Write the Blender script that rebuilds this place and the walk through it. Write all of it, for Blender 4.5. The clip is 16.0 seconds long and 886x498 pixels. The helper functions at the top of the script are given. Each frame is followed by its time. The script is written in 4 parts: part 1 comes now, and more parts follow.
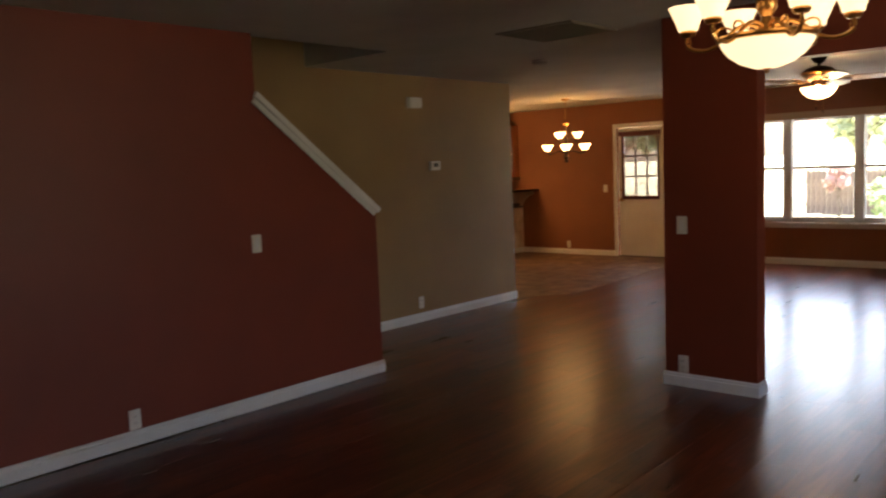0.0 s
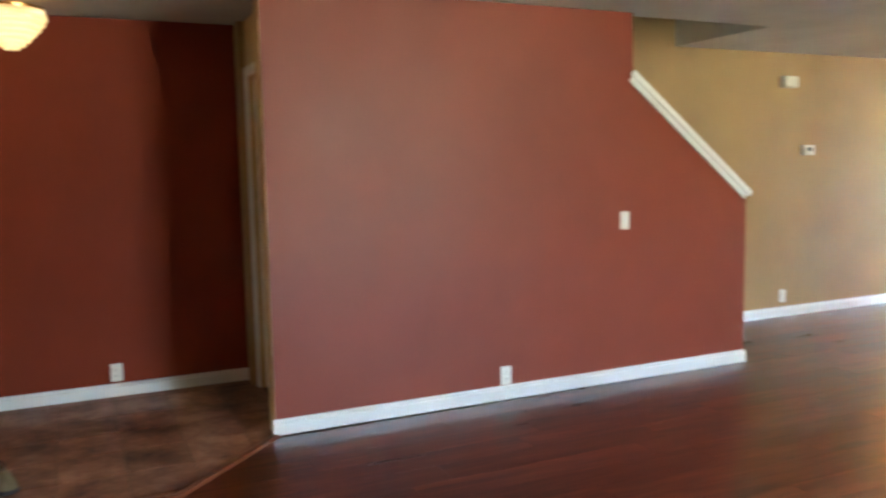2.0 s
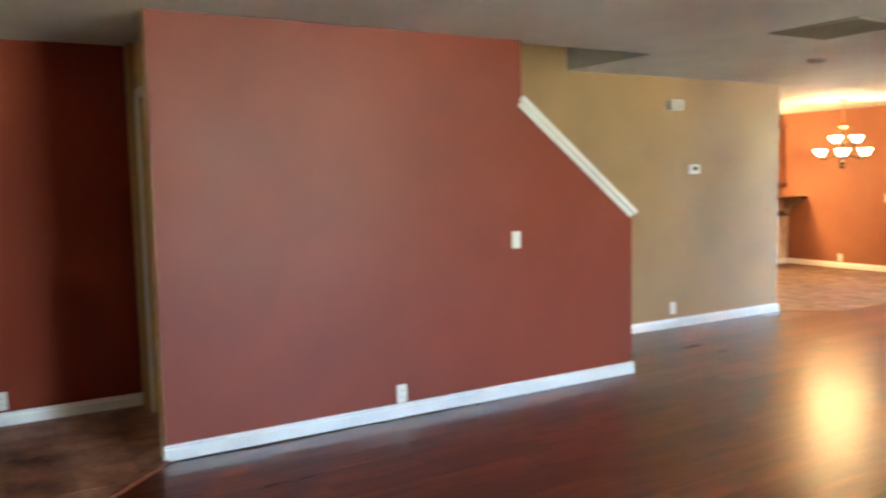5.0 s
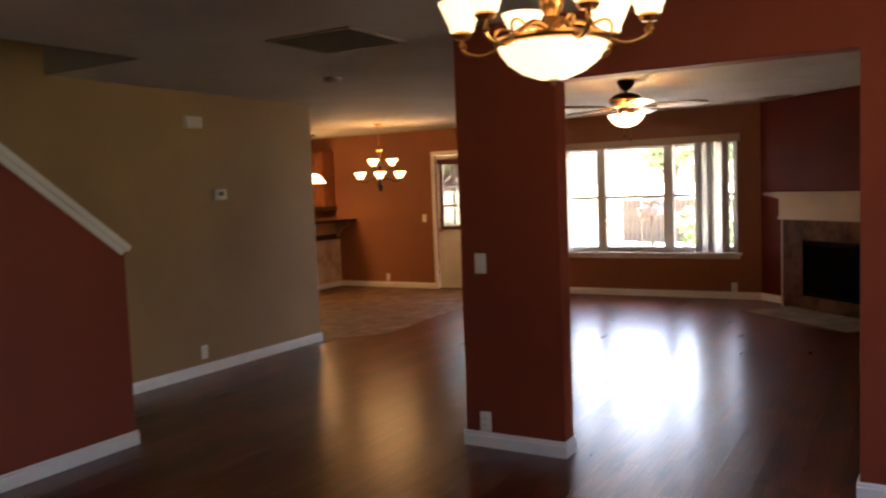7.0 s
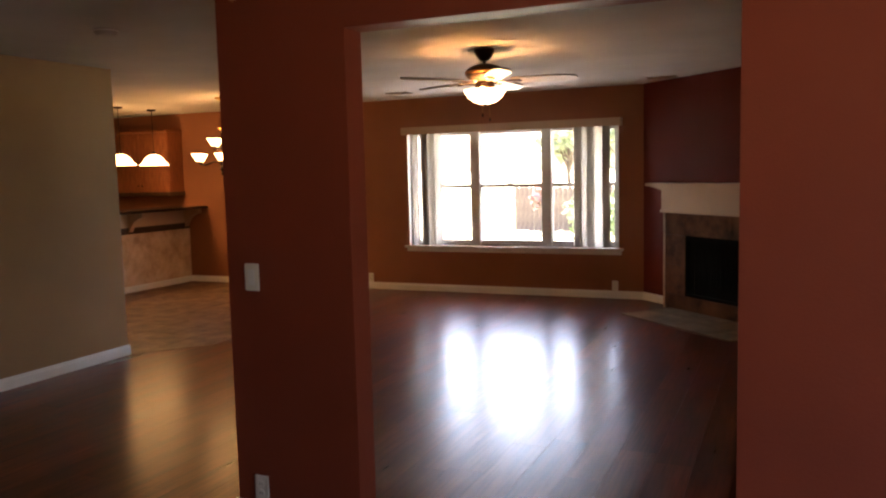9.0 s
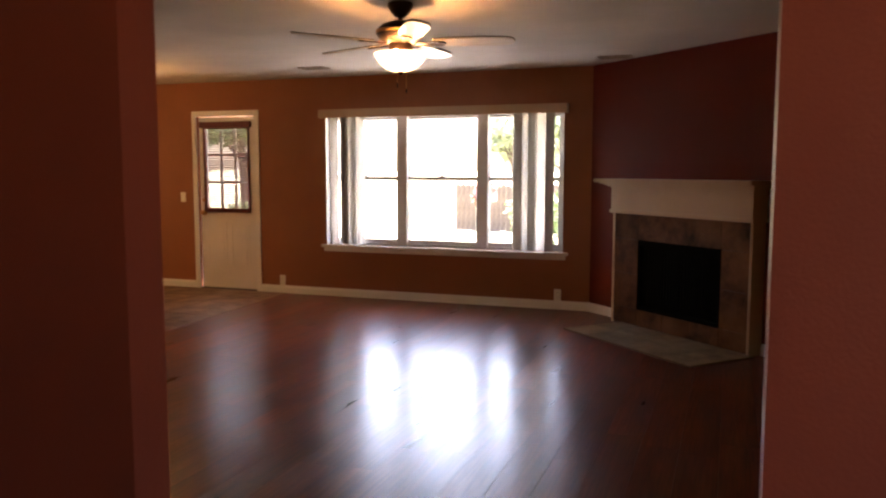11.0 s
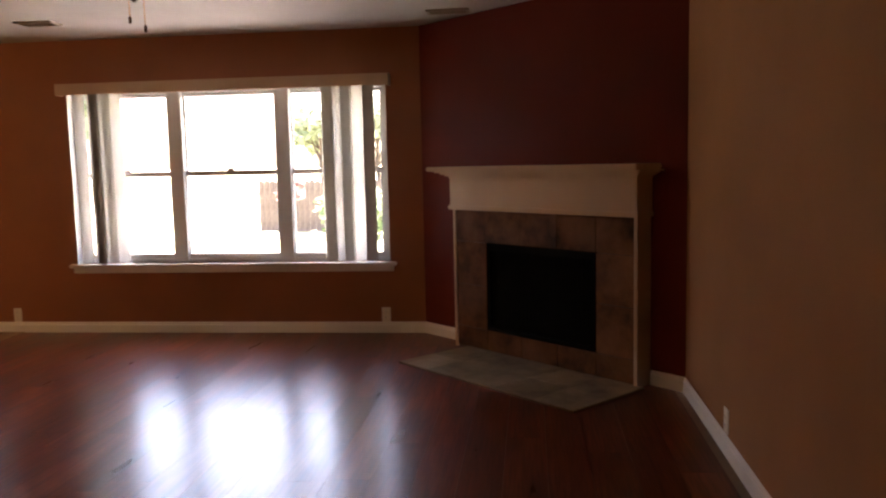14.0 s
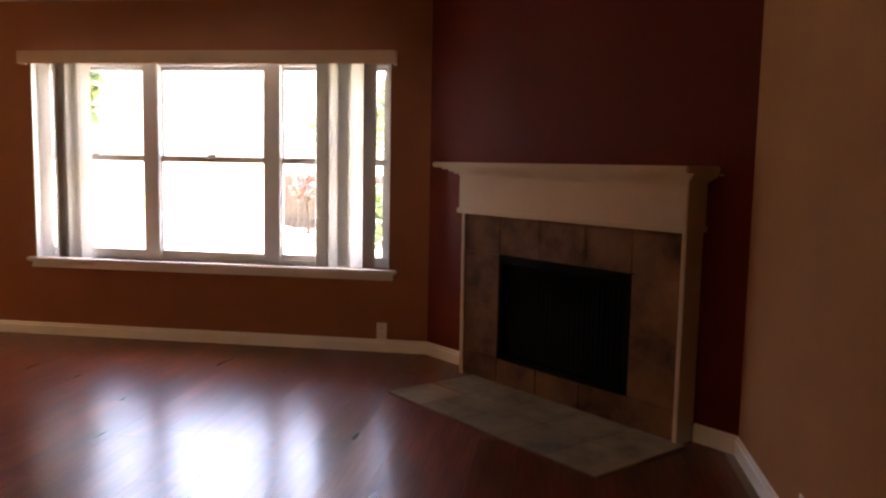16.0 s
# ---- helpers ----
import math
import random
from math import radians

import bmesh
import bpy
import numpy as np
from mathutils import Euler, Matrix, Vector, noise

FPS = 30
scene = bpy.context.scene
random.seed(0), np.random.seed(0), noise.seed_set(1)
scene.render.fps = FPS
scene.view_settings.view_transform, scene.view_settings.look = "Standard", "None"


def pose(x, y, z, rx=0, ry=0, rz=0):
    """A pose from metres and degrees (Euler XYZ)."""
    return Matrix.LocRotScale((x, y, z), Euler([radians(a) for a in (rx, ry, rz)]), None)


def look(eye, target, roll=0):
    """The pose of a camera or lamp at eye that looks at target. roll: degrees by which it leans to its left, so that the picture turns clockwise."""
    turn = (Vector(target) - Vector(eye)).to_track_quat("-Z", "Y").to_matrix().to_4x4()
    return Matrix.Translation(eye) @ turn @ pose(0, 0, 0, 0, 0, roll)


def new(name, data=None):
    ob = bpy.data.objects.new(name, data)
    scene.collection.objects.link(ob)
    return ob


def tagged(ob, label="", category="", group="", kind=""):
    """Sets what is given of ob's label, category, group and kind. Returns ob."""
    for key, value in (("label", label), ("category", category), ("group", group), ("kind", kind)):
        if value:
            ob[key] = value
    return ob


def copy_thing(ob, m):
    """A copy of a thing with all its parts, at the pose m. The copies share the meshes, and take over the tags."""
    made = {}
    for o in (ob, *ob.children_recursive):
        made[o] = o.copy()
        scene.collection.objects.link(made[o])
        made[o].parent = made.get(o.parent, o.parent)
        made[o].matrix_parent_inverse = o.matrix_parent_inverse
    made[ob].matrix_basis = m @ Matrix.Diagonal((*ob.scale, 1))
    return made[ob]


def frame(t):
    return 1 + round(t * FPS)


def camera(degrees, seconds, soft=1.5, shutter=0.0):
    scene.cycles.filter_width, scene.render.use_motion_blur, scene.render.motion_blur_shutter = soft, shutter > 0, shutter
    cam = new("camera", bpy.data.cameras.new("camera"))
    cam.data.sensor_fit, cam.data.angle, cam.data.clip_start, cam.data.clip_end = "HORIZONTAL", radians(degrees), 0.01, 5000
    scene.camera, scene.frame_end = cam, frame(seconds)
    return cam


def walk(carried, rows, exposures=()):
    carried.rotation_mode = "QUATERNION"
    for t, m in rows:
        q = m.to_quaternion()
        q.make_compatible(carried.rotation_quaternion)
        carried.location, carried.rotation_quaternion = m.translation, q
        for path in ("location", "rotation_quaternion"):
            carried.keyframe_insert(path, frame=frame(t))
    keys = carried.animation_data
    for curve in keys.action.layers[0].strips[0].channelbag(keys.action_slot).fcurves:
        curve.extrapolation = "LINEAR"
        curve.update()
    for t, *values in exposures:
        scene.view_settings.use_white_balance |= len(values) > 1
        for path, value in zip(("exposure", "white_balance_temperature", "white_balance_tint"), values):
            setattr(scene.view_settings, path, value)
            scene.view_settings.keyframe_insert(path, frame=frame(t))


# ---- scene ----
cam = camera(58.0, 16.0, 2.2, 0.5)
PATH = [
    (0, (0.11, -0.166, 1.502), (-1.22, 1.314, 1.301), -2.4),
    (0.5, (0.108, -0.2, 1.489), (-1.33, 1.177, 1.296), -2.3),
    (1, (0.112, -0.262, 1.484), (-1.454, 0.97, 1.304), -1.3),
    (1.5, (0.044, -0.376, 1.437), (-1.605, 0.729, 1.197), -1.5),
    (2, (0.036, -0.438, 1.445), (-1.769, 0.399, 1.239), -1.1),
    (2.5, (0.058, -0.519, 1.432), (-1.822, 0.127, 1.216), -0.3),
    (3, (0.076, -0.545, 1.441), (-1.837, 0.007, 1.245), -0.1),
    (3.2, (0.09, -0.551, 1.445), (-1.832, -0.022, 1.283), -0.0),
    (5.3, (0.195, -0.224, 1.501), (-1.421, 0.937, 1.305), -1.5),
    (5.5, (0.132, -0.131, 1.498), (-1.406, 1.13, 1.29), -1.6),
    (6, (0.052, 0.133, 1.507), (-1.276, 1.613, 1.29), -1.2),
    (6.5, (-0.011, 0.326, 1.49), (-1.1, 1.991, 1.284), -1.0),
    (7, (-0.074, 0.694, 1.498), (-1.082, 2.415, 1.35), -2.2),
    (7.5, (-0.041, 0.962, 1.5), (-0.947, 2.738, 1.345), -3.0),
    (8, (0.007, 1.304, 1.482), (-0.913, 3.072, 1.316), -0.1),
    (8.5, (-0.005, 1.629, 1.497), (-0.899, 3.408, 1.306), -0.3),
    (9, (-0.107, 1.987, 1.493), (-0.908, 3.81, 1.3), -1.4),
    (9.2, (-0.127, 2.102, 1.482), (-0.95, 3.915, 1.29), -1.2),
    (11.3, (-0.395, 3.372, 1.395), (-1.058, 5.248, 1.196), 0.0),
    (11.5, (-0.442, 3.498, 1.392), (-1.105, 5.374, 1.19), -0.4),
    (12, (-0.583, 3.796, 1.368), (-1.12, 5.71, 1.145), -1.2),
    (12.5, (-0.635, 4.053, 1.384), (-1.046, 5.993, 1.125), -2.1),
    (13, (-0.682, 4.325, 1.386), (-1.012, 6.282, 1.133), -3.1),
    (13.5, (-0.703, 4.566, 1.366), (-1.054, 6.518, 1.112), -1.5),
    (14, (-0.79, 4.816, 1.35), (-1.01, 6.792, 1.135), -1.3),
    (14.5, (-0.836, 5.006, 1.331), (-1.029, 6.982, 1.091), -1.1),
    (15, (-0.814, 5.204, 1.34), (-1.114, 7.165, 1.084), -0.9),
    (15.5, (-0.755, 5.43, 1.334), (-1.075, 7.39, 1.092), -0.3),
    (16, (-0.766, 5.717, 1.305), (-1.05, 7.686, 1.094), 1.1),
]
EXPOSURES = [(0, 3.5, 6700, 18), (0.5, 4.2, 6200, 14), (1, 5.3, 5300, 4), (1.5, 6.0, 5350, 3), (2, 6.35, 5600, 4), (2.5, 6.6, 5800, 7), (3, 6.95, 5700, 6), (5.3, 6.3, 5300, 3), (5.5, 6.15, 5300, 3),
             (6, 4.95, 5450, 4), (6.5, 4.1, 6100, 13), (7, 3.9, 6600, 21), (8, 3.85, 6700, 24), (9, 3.9, 6700, 24), (11.5, 3.85, 6700, 26), (12.5, 3.75, 6700, 26), (16, 3.95, 6750, 27)]
walk(cam, [(t, look(eye, target, roll)) for t, eye, target, roll in PATH], EXPOSURES)
FRONT_W, SHADE_E, DINING_E, FAN_E, CRYSTAL_E, STAINED_E = 0.95, 0.16, 1.1, 0.9, 0.011, 0.0095

# world and sun
world = bpy.data.worlds.new("sky")
scene.world = world
world.use_nodes = True
wn = world.node_tree.nodes
sky = wn.new("ShaderNodeTexSky")
sky.sky_type, sky.sun_disc = "NISHITA", False
sky.air_density, sky.dust_density = 1.2, 3.5
sky.sun_elevation, sky.sun_rotation = radians(66), radians(12)
world.node_tree.links.new(sky.outputs[0], wn["Background"].inputs[0])
wn["Background"].inputs[1].default_value = 0.15
sun = new("sun", bpy.data.lights.new("sun", "SUN"))
sun.data.energy, sun.data.angle, sun.data.color = 5.0, radians(0.5), (1, 0.95, 0.87)
sun.matrix_world = look((1.4, 6.8, 15.6), (0, 0, 0))


def daylight(name, m, sx, sy, watts, color):
    d = bpy.data.lights.new(name, "AREA")
    d.shape, d.size, d.size_y, d.energy, d.color = "RECTANGLE", sx, sy, watts, color
    o = new(name, d)
    o.matrix_world = m
    return o


# sky light in the opening of the front room's window
daylight("window_light_front", look((2.42, 3.0, 1.35), (0, 3.0, 0.45)), 1.35, 1.3, FRONT_W, (0.9, 0.95, 1.0))


# ---------------------------------------------------------------- materials
class Mat:
    """A node material under construction."""

    def __init__(self, name, color=(0.8, 0.8, 0.8), rough=0.5, metal=0.0, spec=0.5):
        self.m = bpy.data.materials.new(name)
        self.m.use_nodes = True
        self.t = self.m.node_tree
        self.b = self.t.nodes["Principled BSDF"]
        self.b.inputs["Base Color"].default_value = (*color, 1)
        self.b.inputs["Roughness"].default_value = rough
        self.b.inputs["Metallic"].default_value = metal
        self.b.inputs["Specular IOR Level"].default_value = spec

    def node(self, kind, **values):
        n = self.t.nodes.new("ShaderNode" + kind)
        for k, v in values.items():
            n.inputs[k.replace("_", " ")].default_value = v
        return n

    def link(self, a, b):
        self.t.links.new(a, b)

    def coords(self, scale=(1, 1, 1), rot=(0, 0, 0), kind="Object"):
        c, mp = self.node("TexCoord"), self.node("Mapping")
        mp.inputs["Scale"].default_value, mp.inputs["Rotation"].default_value = scale, rot
        self.link(c.outputs[kind], mp.inputs["Vector"])
        return mp.outputs["Vector"]

    def noise(self, scale, vec=None, detail=4.0, rough=0.55):
        n = self.node("TexNoise", Scale=scale, Detail=detail, Roughness=rough)
        if vec is not None:
            self.link(vec, n.inputs["Vector"])
        return n.outputs["Fac"]

    def ramp(self, fac, stops):
        r = self.node("ValToRGB")
        e = r.color_ramp.elements
        while len(e) < len(stops):
            e.new(0.5)
        for el, (p, c) in zip(e, stops):
            el.position, el.color = p, (*c, 1)
        self.link(fac, r.inputs["Fac"])
        return r.outputs["Color"]

    def mix(self, fac, a, b, mode="MIX"):
        n = self.t.nodes.new("ShaderNodeMix")
        n.data_type, n.blend_type = "RGBA", mode
        for s, v in ((n.inputs[0], fac), (n.inputs[6], a), (n.inputs[7], b)):
            if isinstance(v, bpy.types.NodeSocket):
                self.link(v, s)
            else:
                s.default_value = v if isinstance(v, (int, float)) else (*v, 1)
        return n.outputs[2]

    def base(self, sock):
        self.link(sock, self.b.inputs["Base Color"])
        return self

    def rough(self, fac, lo, hi):
        n = self.node("MapRange")
        n.inputs["To Min"].default_value, n.inputs["To Max"].default_value = lo, hi
        self.link(fac, n.inputs["Value"])
        self.link(n.outputs["Result"], self.b.inputs["Roughness"])
        return self

    def bump(self, height, strength=0.2, dist=0.01):
        n = self.node("Bump", Strength=strength, Distance=dist)
        self.link(height, n.inputs["Height"])
        self.link(n.outputs["Normal"], self.b.inputs["Normal"])
        return self

    def random(self):
        return self.node("ObjectInfo").outputs["Random"]

    def emit(self, color, strength):
        self.b.inputs["Emission Color"].default_value = (*color, 1)
        self.b.inputs["Emission Strength"].default_value = strength
        return self


def paint(name, color, rough=0.5, texture=0.25, scale=90, spec=0.4):
    """Rolled wall paint: orange-peel relief, faint uneven patches."""
    k = Mat(name, color, rough, 0, spec)
    v = k.coords()
    big, fine = k.noise(1.3, v, 3), k.noise(scale, v, 3)
    dark, light = [c * 0.9 for c in color], [min(1, c * 1.08) for c in color]
    k.base(k.ramp(big, [(0.3, dark), (0.7, light)]))
    k.rough(k.noise(3.0, v, 2), rough - 0.06, rough + 0.06)
    return k.bump(fine, texture, 0.004).m


RED = paint("terracotta red wall paint", (0.22, 0.045, 0.022), 0.45, 0.3, 110, 0.35)
ENTRYRED = paint("dark terracotta wall paint", (0.19, 0.03, 0.011), 0.55, 0.3, 110, 0.12)
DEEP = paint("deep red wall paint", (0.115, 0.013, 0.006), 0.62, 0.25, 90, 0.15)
BEIGE = paint("khaki beige wall paint", (0.345, 0.214, 0.09), 0.5, 0.3)
TAN = paint("tan wall paint", (0.285, 0.118, 0.058), 0.6, 0.3, 90, 0.2)
ENDWALL = paint("brownish beige wall paint", (0.32, 0.157, 0.066), 0.65, 0.3, 90, 0.08)
GOLD = paint("gold beige wall paint", (0.52, 0.36, 0.16), 0.5, 0.3)
CEIL = paint("textured white ceiling paint", (0.46, 0.44, 0.4), 0.85, 0.6, 60, 0.2)
TRIM = paint("white semi-gloss trim paint", (0.76, 0.76, 0.74), 0.32, 0.05, 40, 0.5)
CREAM = paint("cream mantel paint", (0.48, 0.345, 0.225), 0.4, 0.05, 40, 0.5)
DOORW = paint("white door paint", (0.76, 0.75, 0.72), 0.38, 0.08, 60, 0.5)
PLATE = Mat("ivory switch plate plastic", (0.74, 0.71, 0.64), 0.35).m
DARKP = Mat("dark slot plastic", (0.05, 0.045, 0.04), 0.5).m
VINYL = Mat("white window vinyl", (0.62, 0.63, 0.62), 0.4).m
BLACK = Mat("black firebox steel", (0.003, 0.003, 0.003), 0.9, 0, 0.08).m
BRONZE = Mat("oil rubbed bronze", (0.035, 0.02, 0.014), 0.42, 0.85).m
BRASS = Mat("antique brass", (0.55, 0.3, 0.1), 0.28, 1.0).m
NICKEL = Mat("aged nickel", (0.3, 0.26, 0.22), 0.3, 1.0).m


def laminate():
    """Cherry laminate: long soft figure, fine pores, each plank with its own cut and tone."""
    k = Mat("dark cherry laminate", (0.1, 0.03, 0.02), 0.2, 0, 0.06)
    shift, times = k.node("VectorMath"), k.node("Math")
    shift.operation, times.operation = "ADD", "MULTIPLY"
    times.inputs[1].default_value = 37.0
    k.link(k.random(), times.inputs[0])
    k.link(k.coords(), shift.inputs[0])
    k.link(times.outputs[0], shift.inputs[1])

    def stretched(sx, sy):
        mp = k.node("Mapping")
        mp.inputs["Scale"].default_value = (sx, sy, 1)
        k.link(shift.outputs[0], mp.inputs["Vector"])
        return mp.outputs["Vector"]

    figure, pores = k.noise(1.0, stretched(9, 1.3), 4, 0.5), k.noise(1.0, stretched(70, 3.5), 3, 0.5)
    col = k.ramp(figure, [(0.28, (0.05, 0.012, 0.006)), (0.5, (0.105, 0.026, 0.012)), (0.75, (0.17, 0.047, 0.022))])
    fine = k.ramp(pores, [(0.35, (0.72, 0.7, 0.68)), (0.6, (1.06, 1.05, 1.05))])
    tone = k.ramp(k.random(), [(0.0, (0.8, 0.78, 0.77)), (0.5, (1.0, 0.98, 0.97)), (1.0, (1.28, 1.25, 1.22))])
    k.base(k.mix(1.0, k.mix(1.0, col, fine, "MULTIPLY"), tone, "MULTIPLY"))
    k.rough(figure, 0.22, 0.4)
    k.b.inputs["Coat Weight"].default_value = 0.74
    k.b.inputs["Coat IOR"].default_value = 1.5
    gloss = k.node("MapRange")
    gloss.inputs["To Min"].default_value, gloss.inputs["To Max"].default_value = 0.235, 0.258
    k.link(k.random(), gloss.inputs["Value"])
    k.link(gloss.outputs["Result"], k.b.inputs["Coat Roughness"])
    wave = k.node("Bump", Strength=0.035, Distance=0.003)
    k.link(k.noise(1.0, stretched(7, 1.1), 2), wave.inputs["Height"])
    for name in ("Normal", "Coat Normal"):
        k.link(wave.outputs["Normal"], k.b.inputs[name])
    return k.m


LAMINATE = laminate()


def slate(name, lo, mid, hi, rough=0.45, scale=5.0):
    """Mottled stone-look tile, each tile with its own tone."""
    k = Mat(name, mid, rough, 0, 0.15)
    c = k.node("NewGeometry").outputs["Position"]
    big, fine = k.noise(scale, c, 6, 0.62), k.noise(scale * 9, c, 4)
    col = k.ramp(big, [(0.32, lo), (0.5, mid), (0.7, hi)])
    tone = k.ramp(k.random(), [(0, (0.78, 0.78, 0.78)), (1, (1.15, 1.12, 1.1))])
    k.base(k.mix(1.0, col, tone, "MULTIPLY"))
    k.rough(fine, rough - 0.1, rough + 0.12)
    return k.bump(big, 0.25, 0.006).m


ENTRY_TILE = slate("brown mottled entry tile", (0.07, 0.032, 0.019), (0.25, 0.118, 0.066), (0.46, 0.27, 0.17), 0.4, 3.4)
KITCHEN_TILE = slate("tan mottled kitchen tile", (0.08, 0.045, 0.026), (0.17, 0.1, 0.06), (0.27, 0.18, 0.115), 0.42)
SURROUND_TILE = slate("tan and brown slate tile", (0.03, 0.015, 0.008), (0.13, 0.055, 0.02), (0.2, 0.095, 0.036), 0.6, 3.0)
HEARTH_TILE = slate("grey green slate tile", (0.1, 0.08, 0.05), (0.19, 0.155, 0.095), (0.26, 0.215, 0.135), 0.55, 3.6)
BAR_TILE = slate("pale stone bar facing", (0.36, 0.25, 0.16), (0.52, 0.39, 0.27), (0.62, 0.5, 0.38), 0.5)
GROUT = paint("brown grout", (0.2, 0.14, 0.1), 0.9, 0.4, 300, 0.1)


def wood(name, lo, hi, rough=0.35, along=(1, 1, 8)):
    k = Mat(name, hi, rough)
    v = k.coords(along)
    g = k.noise(7, v, 6, 0.6)
    k.base(k.ramp(g, [(0.3, lo), (0.7, hi)]))
    return k.bump(g, 0.08, 0.003).m


CABINET = wood("reddish brown cabinet wood", (0.15, 0.05, 0.02), (0.3, 0.11, 0.045), 0.35, (8, 8, 1))
OAKSTRIP = wood("stained wood reducer strip", (0.12, 0.035, 0.015), (0.25, 0.085, 0.035), 0.3, (3, 3, 3))
DARKWOOD = wood("dark walnut", (0.02, 0.01, 0.007), (0.05, 0.026, 0.016), 0.3)
FENCE = wood("weathered fence board", (0.1, 0.07, 0.055), (0.2, 0.145, 0.11), 0.8, (6, 6, 1))


def glass_mat():
    k = Mat("window glass", (1, 1, 1), 0.0)
    k.b.inputs["Transmission Weight"].default_value = 1.0
    k.b.inputs["IOR"].default_value = 1.02
    return k.m


GLASS = glass_mat()


def lampglass(name, color, strength):
    k = Mat(name, (0.85, 0.75, 0.6), 0.45)
    k.emit(color, strength)
    return k.m


SHADE = lampglass("lit alabaster glass", (1.0, 0.7, 0.36), SHADE_E)
DINING = lampglass("lit amber glass", (1.0, 0.55, 0.19), DINING_E)
FANSHADE = lampglass("lit frosted fan glass", (1.0, 0.58, 0.24), FAN_E)
FANBULB = lampglass("lit fan bulb", (1.0, 0.5, 0.16), FAN_E * 26)
CRYSTAL = lampglass("lit crystal drops", (1.0, 0.6, 0.2), CRYSTAL_E)
CRYSTALCORE = lampglass("lit inner crystal", (1.0, 0.62, 0.22), CRYSTAL_E * 2.2)


# ---------------------------------------------------------------- building helpers
def thing(name, x=0, y=0, z=0, rz=0, label="", category="", group="", kind=""):
    o = new(name)
    o.matrix_world = pose(x, y, z, 0, 0, rz)
    return tagged(o, label, category, group, kind)


def mesh_of(name, bm, mat, smooth=False):
    me = bpy.data.meshes.new(name)
    bm.normal_update()
    bm.to_mesh(me)
    bm.free()
    if mat:
        me.materials.append(mat)
    if smooth:
        me.shade_smooth()
        me.set_sharp_from_angle(angle=radians(40))
    return me


def part(name, bm, mat, parent=None, label="", m=None, smooth=False):
    o = new(name, mesh_of(name, bm, mat, smooth))
    if parent is not None:
        o.parent = parent
    if m is not None:
        o.matrix_local = m
    return tagged(o, label)


def box(x0, y0, z0, x1, y1, z1, bev=0.0, bm=None, m=None):
    own = bmesh.new()
    bmesh.ops.create_cube(own, size=1)
    for v in own.verts:
        v.co = Vector(((x0 + x1) / 2 + v.co.x * (x1 - x0), (y0 + y1) / 2 + v.co.y * (y1 - y0), (z0 + z1) / 2 + v.co.z * (z1 - z0)))
    if bev:
        bmesh.ops.bevel(own, geom=own.edges[:], offset=bev, segments=2, affect="EDGES", clamp_overlap=True)
    if m is not None:
        own.transform(m)
    return join(bm, own)


def join(bm, own):
    if bm is None:
        return own
    me = bpy.data.meshes.new("tmp")
    own.to_mesh(me)
    own.free()
    bm.from_mesh(me)
    bpy.data.meshes.remove(me)
    return bm


def lathe(profile, n=32, bm=None, m=None, squash=1.0):
    """A turned body from (radius, height) pairs."""
    own = bmesh.new()
    rings = []
    for r, z in profile:
        if r < 1e-5:
            rings.append([own.verts.new((0, 0, z))])
        else:
            rings.append([own.verts.new((r * math.cos(2 * math.pi * i / n), squash * r * math.sin(2 * math.pi * i / n), z)) for i in range(n)])
    for a, b in zip(rings, rings[1:]):
        for i in range(n):
            j = (i + 1) % n
            if len(a) == 1 and len(b) > 1:
                own.faces.new((a[0], b[j], b[i]))
            elif len(b) == 1 and len(a) > 1:
                own.faces.new((a[i], a[j], b[0]))
            elif len(a) > 1:
                own.faces.new((a[i], a[j], b[j], b[i]))
    bmesh.ops.recalc_face_normals(own, faces=own.faces[:])
    if m is not None:
        own.transform(m)
    return join(bm, own)


def tube(points, r, n=10, bm=None, m=None, taper=1.0):
    """A round bar along a line of points."""
    own = bmesh.new()
    pts = [Vector(p) for p in points]
    rings = []
    for i, p in enumerate(pts):
        d = (pts[min(i + 1, len(pts) - 1)] - pts[max(i - 1, 0)]).normalized()
        side = d.cross(Vector((0, 0, 1)) if abs(d.z) < 0.95 else Vector((1, 0, 0))).normalized()
        up = side.cross(d)
        rr = r * (1 + (taper - 1) * i / (len(pts) - 1))
        rings.append([own.verts.new(p + rr * (math.cos(2 * math.pi * k / n) * side + math.sin(2 * math.pi * k / n) * up)) for k in range(n)])
    for a, b in zip(rings, rings[1:]):
        for k in range(n):
            own.faces.new((a[k], a[(k + 1) % n], b[(k + 1) % n], b[k]))
    own.faces.new(rings[0][::-1])
    own.faces.new(rings[-1])
    bmesh.ops.recalc_face_normals(own, faces=own.faces[:])
    if m is not None:
        own.transform(m)
    return join(bm, own)


def prism(outline, lo, hi, axis="z", bm=None, m=None, bev=0.0):
    """A flat outline given thickness along an axis; outline in the other two axes, in order."""
    own = bmesh.new()

    def at(p, h):
        return {"z": (p[0], p[1], h), "x": (h, p[0], p[1]), "y": (p[0], h, p[1])}[axis]

    a = [own.verts.new(at(p, lo)) for p in outline]
    b = [own.verts.new(at(p, hi)) for p in outline]
    own.faces.new(a)
    own.faces.new(b)
    for i in range(len(a)):
        j = (i + 1) % len(a)
        own.faces.new((a[i], a[j], b[j], b[i]))
    bmesh.ops.recalc_face_normals(own, faces=own.faces[:])
    if bev:
        bmesh.ops.bevel(own, geom=own.edges[:], offset=bev, segments=2, affect="EDGES", clamp_overlap=True)
    if m is not None:
        own.transform(m)
    return join(bm, own)


